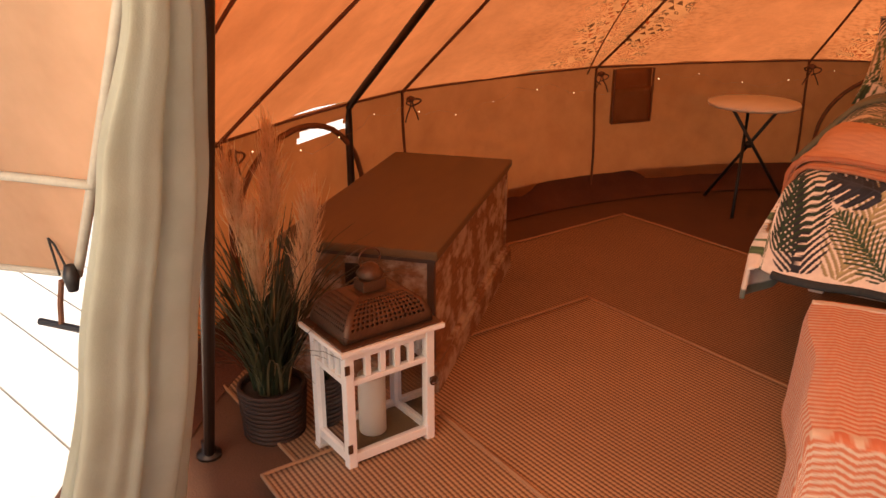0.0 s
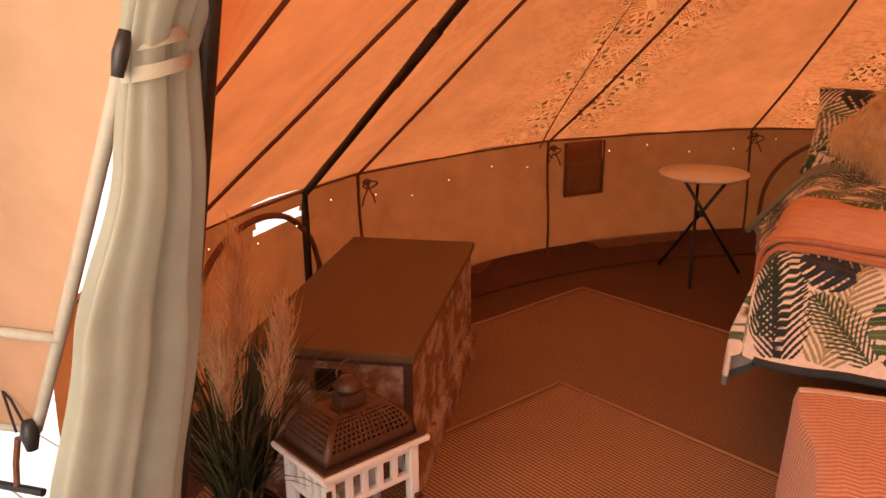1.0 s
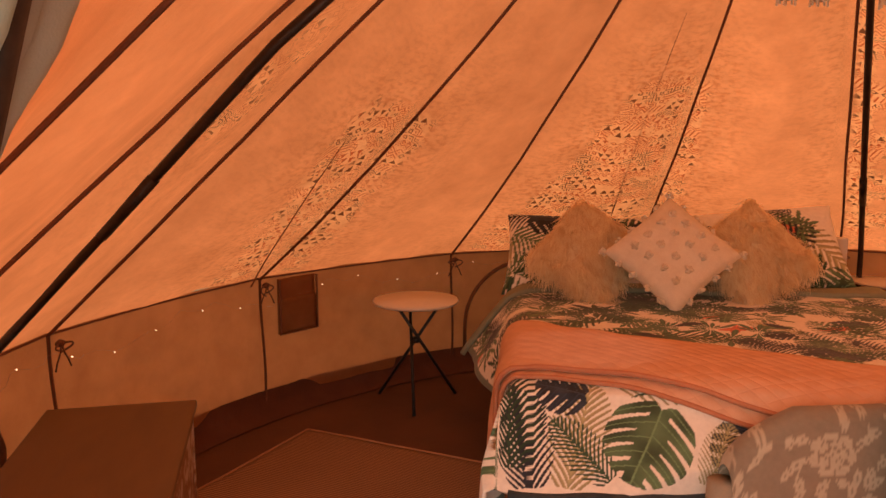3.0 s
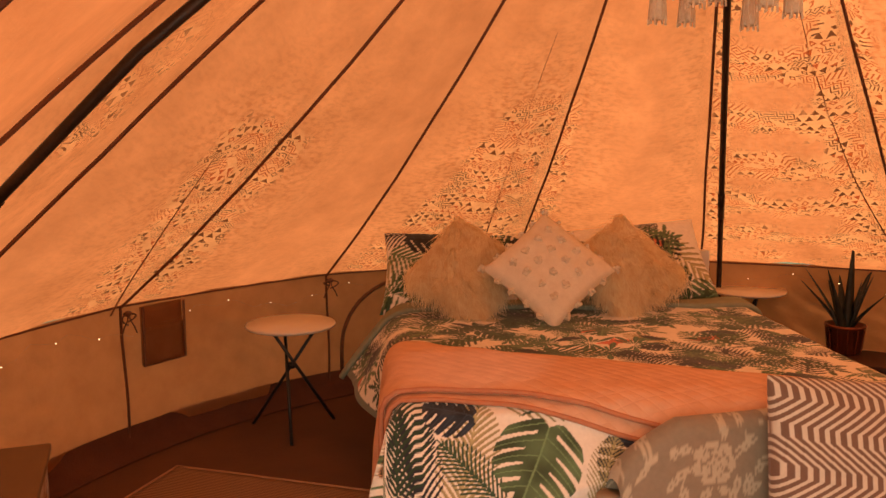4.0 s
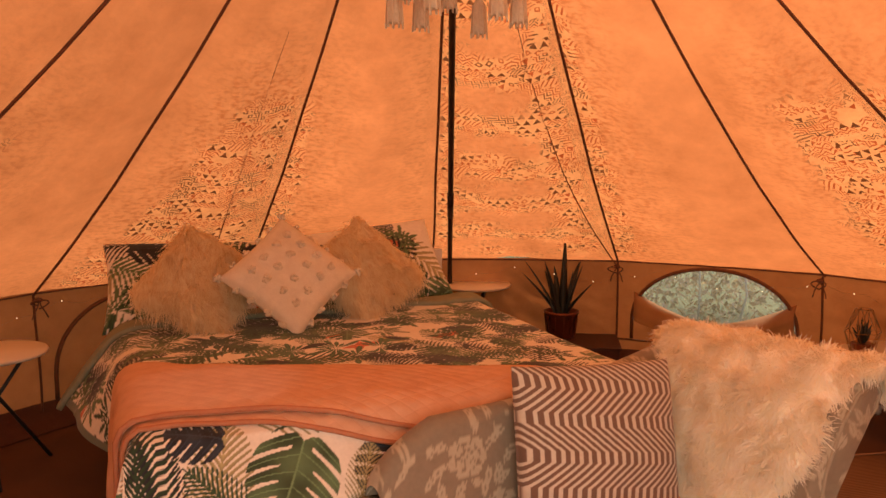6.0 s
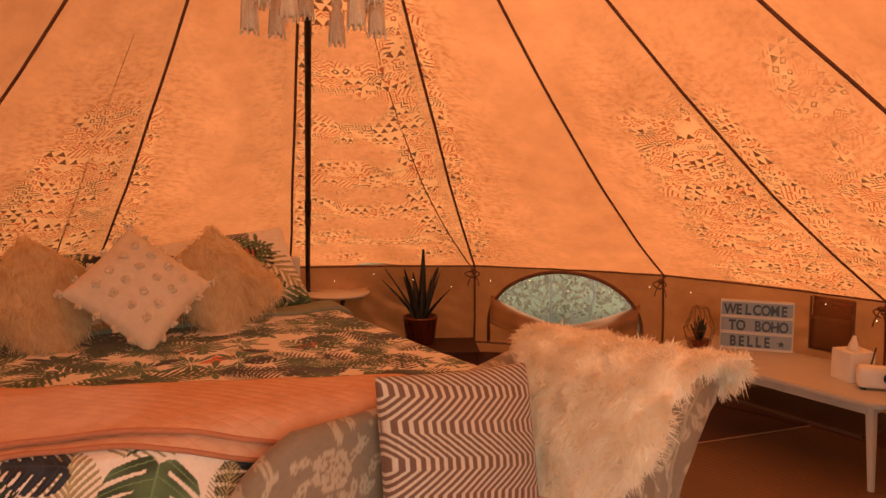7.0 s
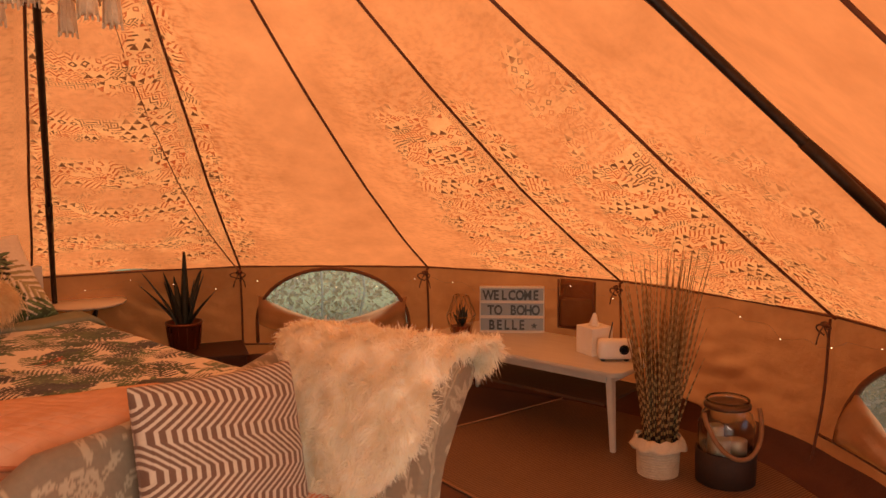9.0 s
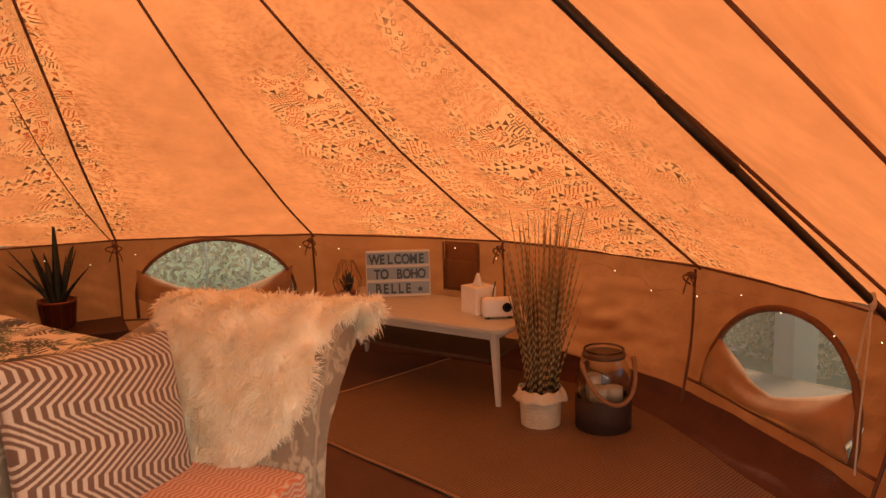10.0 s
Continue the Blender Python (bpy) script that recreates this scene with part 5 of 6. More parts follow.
for x in (0.003, LW - PS + 0.003):
    part("rail", box(x, x + 0.016, PS, LD - PS, 0.022, 0.045, bevel=0.002), WHITE, lantern)
    part("rail", box(x, x + 0.016, PS, LD - PS, 0.220, 0.233, bevel=0.002), WHITE, lantern)
    part("rail", box(x, x + 0.016, PS, LD - PS, LH - 0.022, LH, bevel=0.002), WHITE, lantern)
    for k in range(1, 4):
        y = PS + (LD - 2 * PS) * k / 4
        part("bar", box(x + 0.002, x + 0.014, y - 0.006, y + 0.006, 0.233, LH - 0.022, bevel=0.001), WHITE, lantern)
    part("pane", flat_quad((x + 0.008, PS, 0.045), (x + 0.008, LD - PS, 0.045), (x + 0.008, LD - PS, LH - 0.022), (x + 0.008, PS, LH - 0.022)), PANE, lantern).visible_shadow = False
part("base", box(PS * 0.5, LW - PS * 0.5, PS * 0.5, LD - PS * 0.5, 0.018, 0.030, bevel=0.001), LID, lantern, "brown base board")
part("eave", box(-0.018, LW + 0.018, -0.018, LD + 0.018, LH + 0.001, LH + 0.013, bevel=0.003), WHITE, lantern)
part("roof_plate", box(-0.012, LW + 0.012, -0.012, LD + 0.012, LH + 0.0135, LH + 0.019, bevel=0.002), RUST, lantern, "dark tin roof plate")
# pierced tin dome: a lattice of openings cut in a vaulted box
nx, nz = 18, 11


def dome_pt(side, k, j):
    t = j / nz * math.pi / 2
    sx, sy = LW / 2 * (0.97 - 0.62 * (1 - math.cos(t))), LD / 2 * (0.97 - 0.62 * (1 - math.cos(t)))
    z = LH + 0.020 + 0.080 * math.sin(t)
    w = -1 + 2 * k / nx
    x, y = ((w * sx, -sy), (sx, w * sy), (-w * sx, sy), (-sx, -w * sy))[side]
    return (LW / 2 + x, LD / 2 + y, z)


for side_i in range(4):
    bm = bmesh.new()
    g = [[bm.verts.new(dome_pt(side_i, k, j)) for k in range(nx + 1)] for j in range(nz + 1)]
    for j in range(nz):
        for k in range(nx):
            f = [g[j][k], g[j][k + 1], g[j + 1][k + 1], g[j + 1][k]]
            if 1 < j < 9 and 0 < k < nx - 1:
                c = sum((v.co for v in f), Vector()) / 4
                mid = [(f[q].co + f[(q + 1) % 4].co) / 2 for q in range(4)]
                inn = [bm.verts.new(c.lerp(p, 0.74)) for p in mid]
                for q in range(4):
                    bm.faces.new((f[q], inn[q], inn[q - 1]))
                    bm.faces.new((f[q], f[(q + 1) % 4], inn[q]))
            else:
                bm.faces.new(f)
    dome = part("pierced_side", bm, RUST, lantern, "pierced dark tin dome side", True)
    md = dome.modifiers.new("thickness", "SOLIDIFY")
    md.thickness = 0.0015
part("dome_cap", flat_quad(*[dome_pt(s_i, 0, nz) for s_i in range(4)]), RUST, lantern)
part("finial_box", box(LW / 2 - 0.03, LW / 2 + 0.03, LD / 2 - 0.022, LD / 2 + 0.022, LH + 0.097, LH + 0.125, bevel=0.003), RUST, lantern)
part("finial", lathe([(0.026, 0), (0.032, 0.012), (0.018, 0.03), (0.006, 0.036)], 20), RUST, lantern, smooth=True).location = (LW / 2, LD / 2, LH + 0.125)
part("ring", tube([(LW / 2 + 0.028 * math.cos(t), LD / 2, LH + 0.172 + 0.022 * math.sin(t)) for t in np.linspace(0, 2 * math.pi, 20)], 0.0025, 6), RUST, lantern, smooth=True)
for z in (0.055, 0.255):
    part("hinge", box(-0.002, 0.010, -0.003, 0.0, z, z + 0.022, bevel=0.001), RUST, lantern)
part("latch", box(LW - 0.016, LW + 0.002, -0.007, -0.0005, 0.165, 0.180, bevel=0.002), RUST, lantern)
part("latch_ring", tube([(LW - 0.008 + 0.010 * math.cos(t), -0.009, 0.172 + 0.010 * math.sin(t)) for t in np.linspace(0, 2 * math.pi, 14)], 0.002, 6), RUST, lantern)
for x in (0, LW - PS):
    for y in (0, LD - PS):
        part("foot", box(x - 0.002, x + PS + 0.002, y - 0.002, y + PS + 0.002, -0.014, 0.0, bevel=0.002), WHITE, lantern)
candle = tagged(part("candle", lathe([(0.030, 0), (0.033, 0.003), (0.033, 0.150), (0.029, 0.155), (0.024, 0.150), (0.0, 0.148)], 28), WAX, None, smooth=True), "thick cream pillar candle inside the lantern", "candle")
candle.matrix_basis = pose(-0.205, 1.731, 0.0445, 0, 0, 30.5) @ pose(0.115, 0.088, 0)

# ---- grass in a basket ----
WICKER = plain("dark_wicker", (0.020, 0.009, 0.005), (0.045, 0.019, 0.010), 40, 0.7, 0.5, 0.006)


def wicker_pot(name, parent, r0, r1, h, rope, material, label=""):
    bm = bmesh.new()
    for j in range(int(h / rope)):
        k = (j + 0.5) * rope / h
        r = r0 + (r1 - r0) * k
        add_tube(bm, [(r * math.cos(t), r * math.sin(t), (j + 0.5) * rope + 0.001 * math.sin(9 * t + j)) for t in np.linspace(0, 2 * math.pi, 33)], rope * 0.56, 6, False)
    return part(name, bm, material, parent, label, True)


plant = empty("grass_plant", pose(-0.395, 1.955, 0), "artificial grass in a dark woven basket", "plant")
wicker_pot("basket", plant, 0.070, 0.080, 0.145, 0.0125, WICKER)
SOIL = plain("soil", (0.02, 0.014, 0.01), (0.05, 0.03, 0.02), 60, 0.95)
part("soil", lathe([(0.066, 0.005), (0.072, 0.12), (0.0, 0.125)], 24), SOIL, plant)
BLADE = Nodes("grass_blade")
gi = BLADE.nt.nodes.new("ShaderNodeNewGeometry")
BLADE.set(BLADE.ramp(gi.outputs["Random Per Island"], [(0.0, (0.014, 0.022, 0.008)), (0.6, (0.04, 0.048, 0.02)), (1.0, (0.13, 0.10, 0.045))]), 0.55)


def blades(name, count, parent, material, z0, spread, height, lean, width, seed, droop=0.6):
    rnd = random.Random(seed)
    verts, faces = [], []
    for _ in range(count):
        a, rr = rnd.uniform(0, 6.283), spread * math.sqrt(rnd.random())
        b = rnd.gauss(a, 0.5)
        L, ln = height * rnd.uniform(0.55, 1.1), lean * rnd.uniform(0.2, 1.2)
        side = Vector((-math.sin(b), math.cos(b), 0))
        i0 = len(verts)
        for k in range(7):
            t = k / 6
            out = ln * t ** 1.6
            p = Vector((rr * math.cos(a) + math.cos(b) * out, rr * math.sin(a) + math.sin(b) * out, z0 + L * (t - droop * ln * t ** 3)))
            w = width * (1 - t ** 2) + 0.0004
            verts += [p - side * w, p + side * w]
        faces += [(i0 + 2 * k, i0 + 2 * k + 1, i0 + 2 * k + 3, i0 + 2 * k + 2) for k in range(6)]
    ob = from_arrays(name, verts, faces, material, parent)
    ob["kind"] = "stuff"
    return ob


blades("foliage", 300, plant, BLADE.mat, 0.12, 0.045, 0.46, 0.27, 0.0028, 3, 1.0)
PLUME = fur_material("pampas", (0.62, 0.44, 0.25), (0.80, 0.62, 0.40))
STALK = plain("dry_stalk", (0.34, 0.22, 0.10), (0.44, 0.30, 0.15), 30, 0.8)
for k, (dx, dy, h, ln) in enumerate(((0.035, 0.02, 0.74, 0.24), (-0.06, 0.03, 0.66, 0.20), (0.13, -0.05, 0.60, 0.24), (-0.01, -0.03, 0.56, 0.20))):
    top = Vector((dx, dy, h))
    base = Vector((dx * 0.3, dy * 0.3, 0.12))
    part("stalk", tube([base, base.lerp(top, 0.6), top], 0.0022, 6), STALK, plant)
    axis = (top - base).normalized()
    pp, nn = [], []
    for q in range(120):
        t = q / 119
        c = top - axis * ln * (1 - t)
        a = q * 2.4
        d = Vector((math.cos(a), math.sin(a), 0.4)).normalized()
        pp.append(c + d * 0.012 * math.sin(math.pi * (0.1 + 0.85 * t)))
        nn.append(d)
    fur("plume", np.array(pp), np.array(nn), Vector((0, 0, 0.9)), PLUME, plant, 0.065, 620, 40 + k, 0.0008, 0.35)

# ---- side tables ----
TOPS = plain("table_white", (0.66, 0.60, 0.52), (0.74, 0.68, 0.60), 6, 0.45, 0.05)


def side_table(m, label):
    ob = empty("side_table", m, label, "side table", "bedside tables")
    part("top", lathe([(0.0, 0.470), (0.185, 0.470), (0.195, 0.474), (0.199, 0.481), (0.195, 0.488), (0.0, 0.489)], 48), TOPS, ob, "round white top", True)
    for k in range(3):
        a = radians(-116 + 121 * k)
        foot, head = Vector((0.212 * math.cos(a), 0.212 * math.sin(a), 0.0)), Vector((-0.115 * math.cos(a + 0.3), -0.115 * math.sin(a + 0.3), 0.470))
        part("leg", tube([foot, head], 0.0075, 10), BLACK, ob, "black steel rod leg", True)
    part("collar", tube([(0, 0, 0.282), (0, 0, 0.308)], 0.016, 12), BLACK, ob, smooth=True)
    return ob


st = side_table(pose(1.578, 3.655, 0, 0, 0, -8), "round white side table with crossed black legs")
copy_thing(st, pose(3.86, 2.70, 0, 0, 0, 30))

# ---- aloe on a dark box ----
DBOX = plain("dark_wood_box", (0.035, 0.012, 0.008), (0.07, 0.025, 0.015), 8, 0.5, 0.2, 0.003, stretch=(1, 6, 1))
stool = empty("low_box", pose(3.93, 2.20, 0, 0, 0, 22), "low dark wooden box by the wall", "box")
part("body", box(-0.16, 0.16, -0.30, 0.30, 0.015, 0.185, bevel=0.005), DBOX, stool)
part("top", box(-0.17, 0.17, -0.31, 0.31, 0.186, 0.20, bevel=0.004), DBOX, stool)
for x in (-0.14, 0.14):
    for y in (-0.28, 0.28):
        part("foot", box(x - 0.015, x + 0.015, y - 0.015, y + 0.015, 0.0, 0.014, bevel=0.002), DBOX, stool)
GLAZE = plain("copper_glaze", (0.16, 0.045, 0.025), (0.25, 0.08, 0.04), 9, 0.3, 0.1, 0.003, 0.5)
ALOE = plain("aloe_leaf", (0.010, 0.014, 0.011), (0.028, 0.034, 0.026), 30, 0.5)
aloe = empty("aloe_plant", pose(4.00, 2.235, 0.2), "dark aloe in a copper-brown pot on a box", "plant")
part("pot", lathe([(0.0, 0), (0.068, 0.0), (0.076, 0.006), (0.092, 0.135), (0.098, 0.137), (0.098, 0.150), (0.090, 0.150), (0.085, 0.13), (0.0, 0.128)], 36), GLAZE, aloe, "copper-brown ribbed pot", True)
for k in range(12):
    a = 2 * math.pi * k / 12
    part("rib", tube([(0.0805 * math.cos(a), 0.0805 * math.sin(a), 0.012), (0.094 * math.cos(a), 0.094 * math.sin(a), 0.13)], 0.003, 6), GLAZE, aloe)
rnd = random.Random(5)
for k, (az, ln, L) in enumerate(((0.3, 0.03, 0.46), (2.4, 0.17, 0.34), (-1.9, 0.20, 0.32), (1.2, 0.10, 0.30), (-0.8, 0.12, 0.33), (3.4, 0.11, 0.27), (-2.6, 0.15, 0.25), (0.8, 0.20, 0.22), (4.3, 0.22, 0.24), (1.9, 0.05, 0.26))):
    az += radians(205)
    verts, faces = [], []
    d, s = Vector((math.cos(az), math.sin(az), 0)), Vector((-math.sin(az), math.cos(az), 0))
    for q in range(9):
        t = q / 8
        c = d * (0.02 + ln * t ** 1.2) + Vector((0, 0, 0.12 + L * t * (1 - 0.15 * ln * t)))
        w = 0.030 * (1 - t) ** 0.7 + 0.001
        verts += [c - s * w + d * w * 0.1, c + d * w * 0.55, c + s * w + d * w * 0.1, c - d * w * 0.25]
    for q in range(8):
        for r in range(4):
            faces.append((4 * q + r, 4 * q + (r + 1) % 4, 4 * q + 4 + (r + 1) % 4, 4 * q + 4 + r))
    from_arrays("leaf", verts, faces, ALOE, aloe)

# ---- coffee table and what stands on it ----
TM = pose(2.972, 0.055, 0, 0, 0, 52.3)
tbl = empty("coffee_table", TM, "long white coffee table with tapered splayed legs", "coffee table")
TL, TD, TZ = 1.12, 0.48, 0.352
TABLEW = plain("table_paint", (0.50, 0.46, 0.40), (0.60, 0.56, 0.49), 5, 0.42, 0.12, 0.003, stretch=(1, 8, 1))
bm = bmesh.new()
poly = []
corners = ((0.06, -0.06, 90, 180), (0.06, -TD + 0.06, 180, 270), (TL - 0.06, -TD + 0.06, 270, 360), (TL - 0.06, -0.06, 0, 90))
for cx, cy, b0, b1 in corners:
    for k in range(7):
        a = radians(b0 + (b1 - b0) * k / 6)
        poly.append((cx + 0.06 * math.cos(a), cy + 0.06 * math.sin(a)))
lo = [bm.verts.new((x, y, TZ - 0.020)) for x, y in poly]
hi = [bm.verts.new((x, y, TZ)) for x, y in poly]
bm.faces.new(hi), bm.faces.new(lo[::-1])
for k in range(len(poly)):
    bm.faces.new((lo[k], lo[(k + 1) % len(poly)], hi[(k + 1) % len(poly)], hi[k]))
bmesh.ops.recalc_face_normals(bm, faces=bm.faces)
bmesh.ops.bevel(bm, geom=[e for e in bm.edges if abs(e.verts[0].co.z - e.verts[1].co.z) < 1e-6], offset=0.004, segments=2, affect="EDGES")
part("top", bm, TABLEW, tbl)
part("apron", box(0.08, TL - 0.08, -0.058, -0.040, TZ - 0.058, TZ - 0.021, bevel=0.003), TABLEW, tbl)
part("apron", box(0.08, TL - 0.08, -TD + 0.040, -TD + 0.058, TZ - 0.058, TZ - 0.021, bevel=0.003), TABLEW, tbl)
part("apron", box(0.062, 0.079, -TD + 0.06, -0.06, TZ - 0.058, TZ - 0.021, bevel=0.003), TABLEW, tbl)
part("apron", box(TL - 0.079, TL - 0.062, -TD + 0.06, -0.06, TZ - 0.058, TZ - 0.021, bevel=0.003), TABLEW, tbl)
for x, y, sx, sy in ((0.075, -0.065, -1, 1), (0.075, -TD + 0.065, -1, -1), (TL - 0.075, -0.065, 1, 1), (TL - 0.075, -TD + 0.065, 1, -1)):
    bm = bmesh.new()
    t = bmesh.ops.create_cube(bm, size=1)["verts"]
    for v in t:
        top = v.co.z > 0
        w = 0.034 if top else 0.020
        v.co = Vector((x + (0 if top else 0.035 * sx) + w * v.co.x, y + (0 if top else 0.030 * sy) + w * v.co.y, TZ - 0.022 if top else 0.0))
    bmesh.ops.bevel(bm, geom=bm.edges[:], offset=0.003, segments=2, affect="EDGES")
    part("leg", bm, TABLEW, tbl)

part("lower_shelf", box(0.10, TL - 0.10, -TD + 0.07, -0.06, 0.185, 0.200, bevel=0.003), DARKW, tbl, "dark lower shelf")

# letter board
SIGNW = plain("light_box_face", (0.22, 0.26, 0.30), (0.27, 0.31, 0.35), 8, 0.4, 0.03)
SIGNF = plain("light_box_frame", (0.58, 0.56, 0.54), (0.66, 0.64, 0.62), 8, 0.45, 0.03)
sign = empty("letter_board", pose(3.745, 0.625, TZ, 0, 0, -92) @ pose(0, 0, 0, -5), "white letter board with black words of welcome", "letter board")
SW, SH = 0.325, 0.232
part("case", box(0, SW, 0.002, 0.04, 0, SH, bevel=0.004), SIGNF, sign)
for z in (0.0, 0.073, 0.149, 0.222):
    part("rail", box(0.001, SW - 0.001, -0.006, 0.0, z, z + 0.010, bevel=0.002), SIGNF, sign)
for k in range(3):
    part("panel", box(0.006, SW - 0.006, -0.0015, 0.001, 0.0115 + 0.0755 * k, 0.0715 + 0.0755 * k, bevel=0), SIGNW, sign)
LETTER = plain("black_letters", (0.008, 0.010, 0.014), (0.016, 0.018, 0.022), 60, 0.4, 0.02)


def word(text, x, z, size, pitch):
    """Each letter of the board is a piece of its own."""
    for k, ch in enumerate(text):
        if ch == " ":
            continue
        cu = bpy.data.curves.new("letter", "FONT")
        cu.body, cu.size, cu.extrude, cu.offset, cu.align_x = ch, size, 0.0006, 0.0019, "CENTER"
        tmp = bpy.data.objects.new("letter", cu)
        scene.collection.objects.link(tmp)
        me = bpy.data.meshes.new_from_object(tmp.evaluated_get(bpy.context.evaluated_depsgraph_get()))
        bpy.data.objects.remove(tmp)
        me.materials.append(LETTER)
        ob = new("letter", me)
        ob.parent, ob.matrix_basis = sign, pose(x + pitch * (k - (len(text) - 1) / 2), -0.0035, z, 90, 0, 0)
        ob.scale = (0.90, 1.16, 1)


word("WELCOME", SW * 0.50, 0.166, 0.058, 0.0395)
word("TO BOHO", SW * 0.52, 0.091, 0.058, 0.0375)
word("BELLE", SW * 0.42, 0.0165, 0.058, 0.0375)
bm = bmesh.new()
star = [bm.verts.new((SW * 0.84 + (0.018 if k % 2 == 0 else 0.0075) * math.sin(math.pi * k / 5), -0.004, 0.035 + (0.018 if k % 2 == 0 else 0.0075) * math.cos(math.pi * k / 5))) for k in range(10)]
bm.faces.new(star)
part("star", bm, LETTER, sign)

# wire terrarium with a succulent
BRASS = plain("brass_wire", (0.25, 0.13, 0.05), (0.36, 0.20, 0.08), 30, 0.35, 0.05, 0.001, 0.9)
terra = empty("terrarium", pose(3.66, 0.715, TZ, 0, 0, 20), "geometric wire terrarium with a dark succulent", "terrarium")
lowr = [Vector((0.045 * math.cos(math.pi * k / 3), 0.045 * math.sin(math.pi * k / 3), 0.003)) for k in range(6)]
midr = [Vector((0.075 * math.cos(math.pi * k / 3 + 0.5), 0.075 * math.sin(math.pi * k / 3 + 0.5), 0.105)) for k in range(6)]
topr = [Vector((0.035 * math.cos(math.pi * k / 3), 0.035 * math.sin(math.pi * k / 3), 0.205)) for k in range(6)]
for k in range(6):
    for p, q in ((lowr[k], lowr[(k + 1) % 6]), (lowr[k], midr[k]), (lowr[k], midr[k - 1]), (midr[k], midr[(k + 1) % 6]), (midr[k], topr[k]), (midr[k], topr[(k + 1) % 6]), (topr[k], topr[(k + 1) % 6])):
        part("wire", tube([p, q], 0.0018, 5), BRASS, terra)
part("planter", lathe([(0.0, 0.004), (0.040, 0.004), (0.048, 0.055), (0.0, 0.052)], 6), GLAZE, terra, "copper planter")
for k in range(14):
    a, ln = k * 2.4, 0.018 + 0.030 * (k / 14)
    L = 0.115 - 0.055 * (k / 14)
    d = Vector((math.cos(a), math.sin(a), 0))
    part("leaf", tube([d * 0.004 + Vector((0, 0, 0.05)), d * ln * 0.6 + Vector((0, 0, 0.05 + L * 0.55)), d * ln + Vector((0, 0, 0.05 + L))], [0.007, 0.008, 0.001], 6), ALOE, terra, smooth=True)

# tissue box, small projector
tissue = empty("tissue_box", TM @ pose(0.265, -0.26, TZ, 0, 0, -22), "white cube tissue box with a tissue pulled up", "tissue box")
PAPER = plain("paper_white", (0.74, 0.72, 0.68), (0.82, 0.80, 0.77), 20, 0.8)
part("box", box(-0.058, 0.058, -0.058, 0.058, 0, 0.125, bevel=0.004), WHITE, tissue)
part("slot", lathe([(0.0, 0.1255), (0.028, 0.1255), (0.030, 0.1265), (0.0, 0.1268)], 20), SIGNF, tissue)
rows = []
for j in range(8):
    t = j / 7
    rows.append([(0.030 * (1 - 0.8 * t) * math.cos(a) * (1 + 0.25 * math.sin(3 * a)), 0.016 * (1 - 0.7 * t) * math.sin(a) * (1 + 0.2 * math.sin(5 * a)), 0.124 + 0.058 * t) for a in np.linspace(0, 2 * math.pi, 25)[:-1]])
sheet("tissue", np.array(rows), PAPER, tissue, wrap=True)
proj = empty("mini_projector", TM @ pose(0.13, -0.20, TZ, 0, 0, -142), "small rounded white projector with a dark lens", "projector")
part("body", box(-0.075, 0.075, -0.035, 0.035, 0.008, 0.094, bevel=0.020), WHITE, proj, smooth=True)
lens = part("lens", lathe([(0.0, 0.0), (0.021, 0.0), (0.021, 0.006), (0.014, 0.007), (0.0, 0.004)], 24), plain("lens_black", (0.006, 0.008, 0.016), (0.012, 0.016, 0.03), 30, 0.12), proj, "dark glossy lens", True)
lens.matrix_basis = pose(0.035, -0.0345, 0.055, 90, 0, 0)
for x in (-0.05, 0.05):
    part("foot", box(x - 0.01, x + 0.01, -0.02, 0.02, 0.0, 0.0085, bevel=0.002), BLACK, proj)
part("strap", tube([(0.075, 0, 0.06), (0.095, -0.01, 0.04), (0.09, -0.01, 0.012), (0.075, -0.01, 0.006)], 0.004, 6), GREYTAPE, proj, smooth=True)
part("antenna", tube([(-0.02, 0.03, 0.09), (-0.005, 0.034, 0.16)], 0.003, 6), BLACK, proj)

# ---- reeds in a pale basket ----
reeds = empty("reed_vase", pose(2.815, -0.075, 0), "banded dry reeds in a pale rope basket", "vase")
JUTE = plain("pale_rope", (0.52, 0.44, 0.32), (0.64, 0.56, 0.43), 40, 0.9, 0.5, 0.004)
wicker_pot("basket", reeds, 0.074, 0.082, 0.150, 0.0105, JUTE)
part("lining", lathe([(0.0, 0.004), (0.070, 0.004), (0.076, 0.145), (0.0, 0.120)], 24), SOIL, reeds)
rows = []
for j in range(5):
    rows.append([((0.085 + 0.006 * j + 0.004 * math.sin(7 * a + j)) * math.cos(a), (0.085 + 0.006 * j + 0.004 * math.sin(7 * a + j)) * math.sin(a), 0.158 - 0.010 * j - 0.004 * math.sin(11 * a)) for a in np.linspace(0, 2 * math.pi, 61)[:-1]])
sheet("frayed_rim", np.array(rows), JUTE, reeds, thick=0.003, wrap=True)
n = Nodes("banded_reed")
_, _, zc = n.split(n.coords())
gi = n.nt.nodes.new("ShaderNodeNewGeometry")
bandf = n.math("SINE", n.math("ADD", n.math("MULTIPLY", zc, 190.0), n.math("MULTIPLY", gi.outputs["Random Per Island"], 40.0)))
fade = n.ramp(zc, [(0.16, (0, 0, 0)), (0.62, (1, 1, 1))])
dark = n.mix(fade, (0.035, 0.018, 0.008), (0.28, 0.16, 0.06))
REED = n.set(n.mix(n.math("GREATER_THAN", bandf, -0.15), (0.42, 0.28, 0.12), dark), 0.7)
rnd = random.Random(8)
bm = bmesh.new()
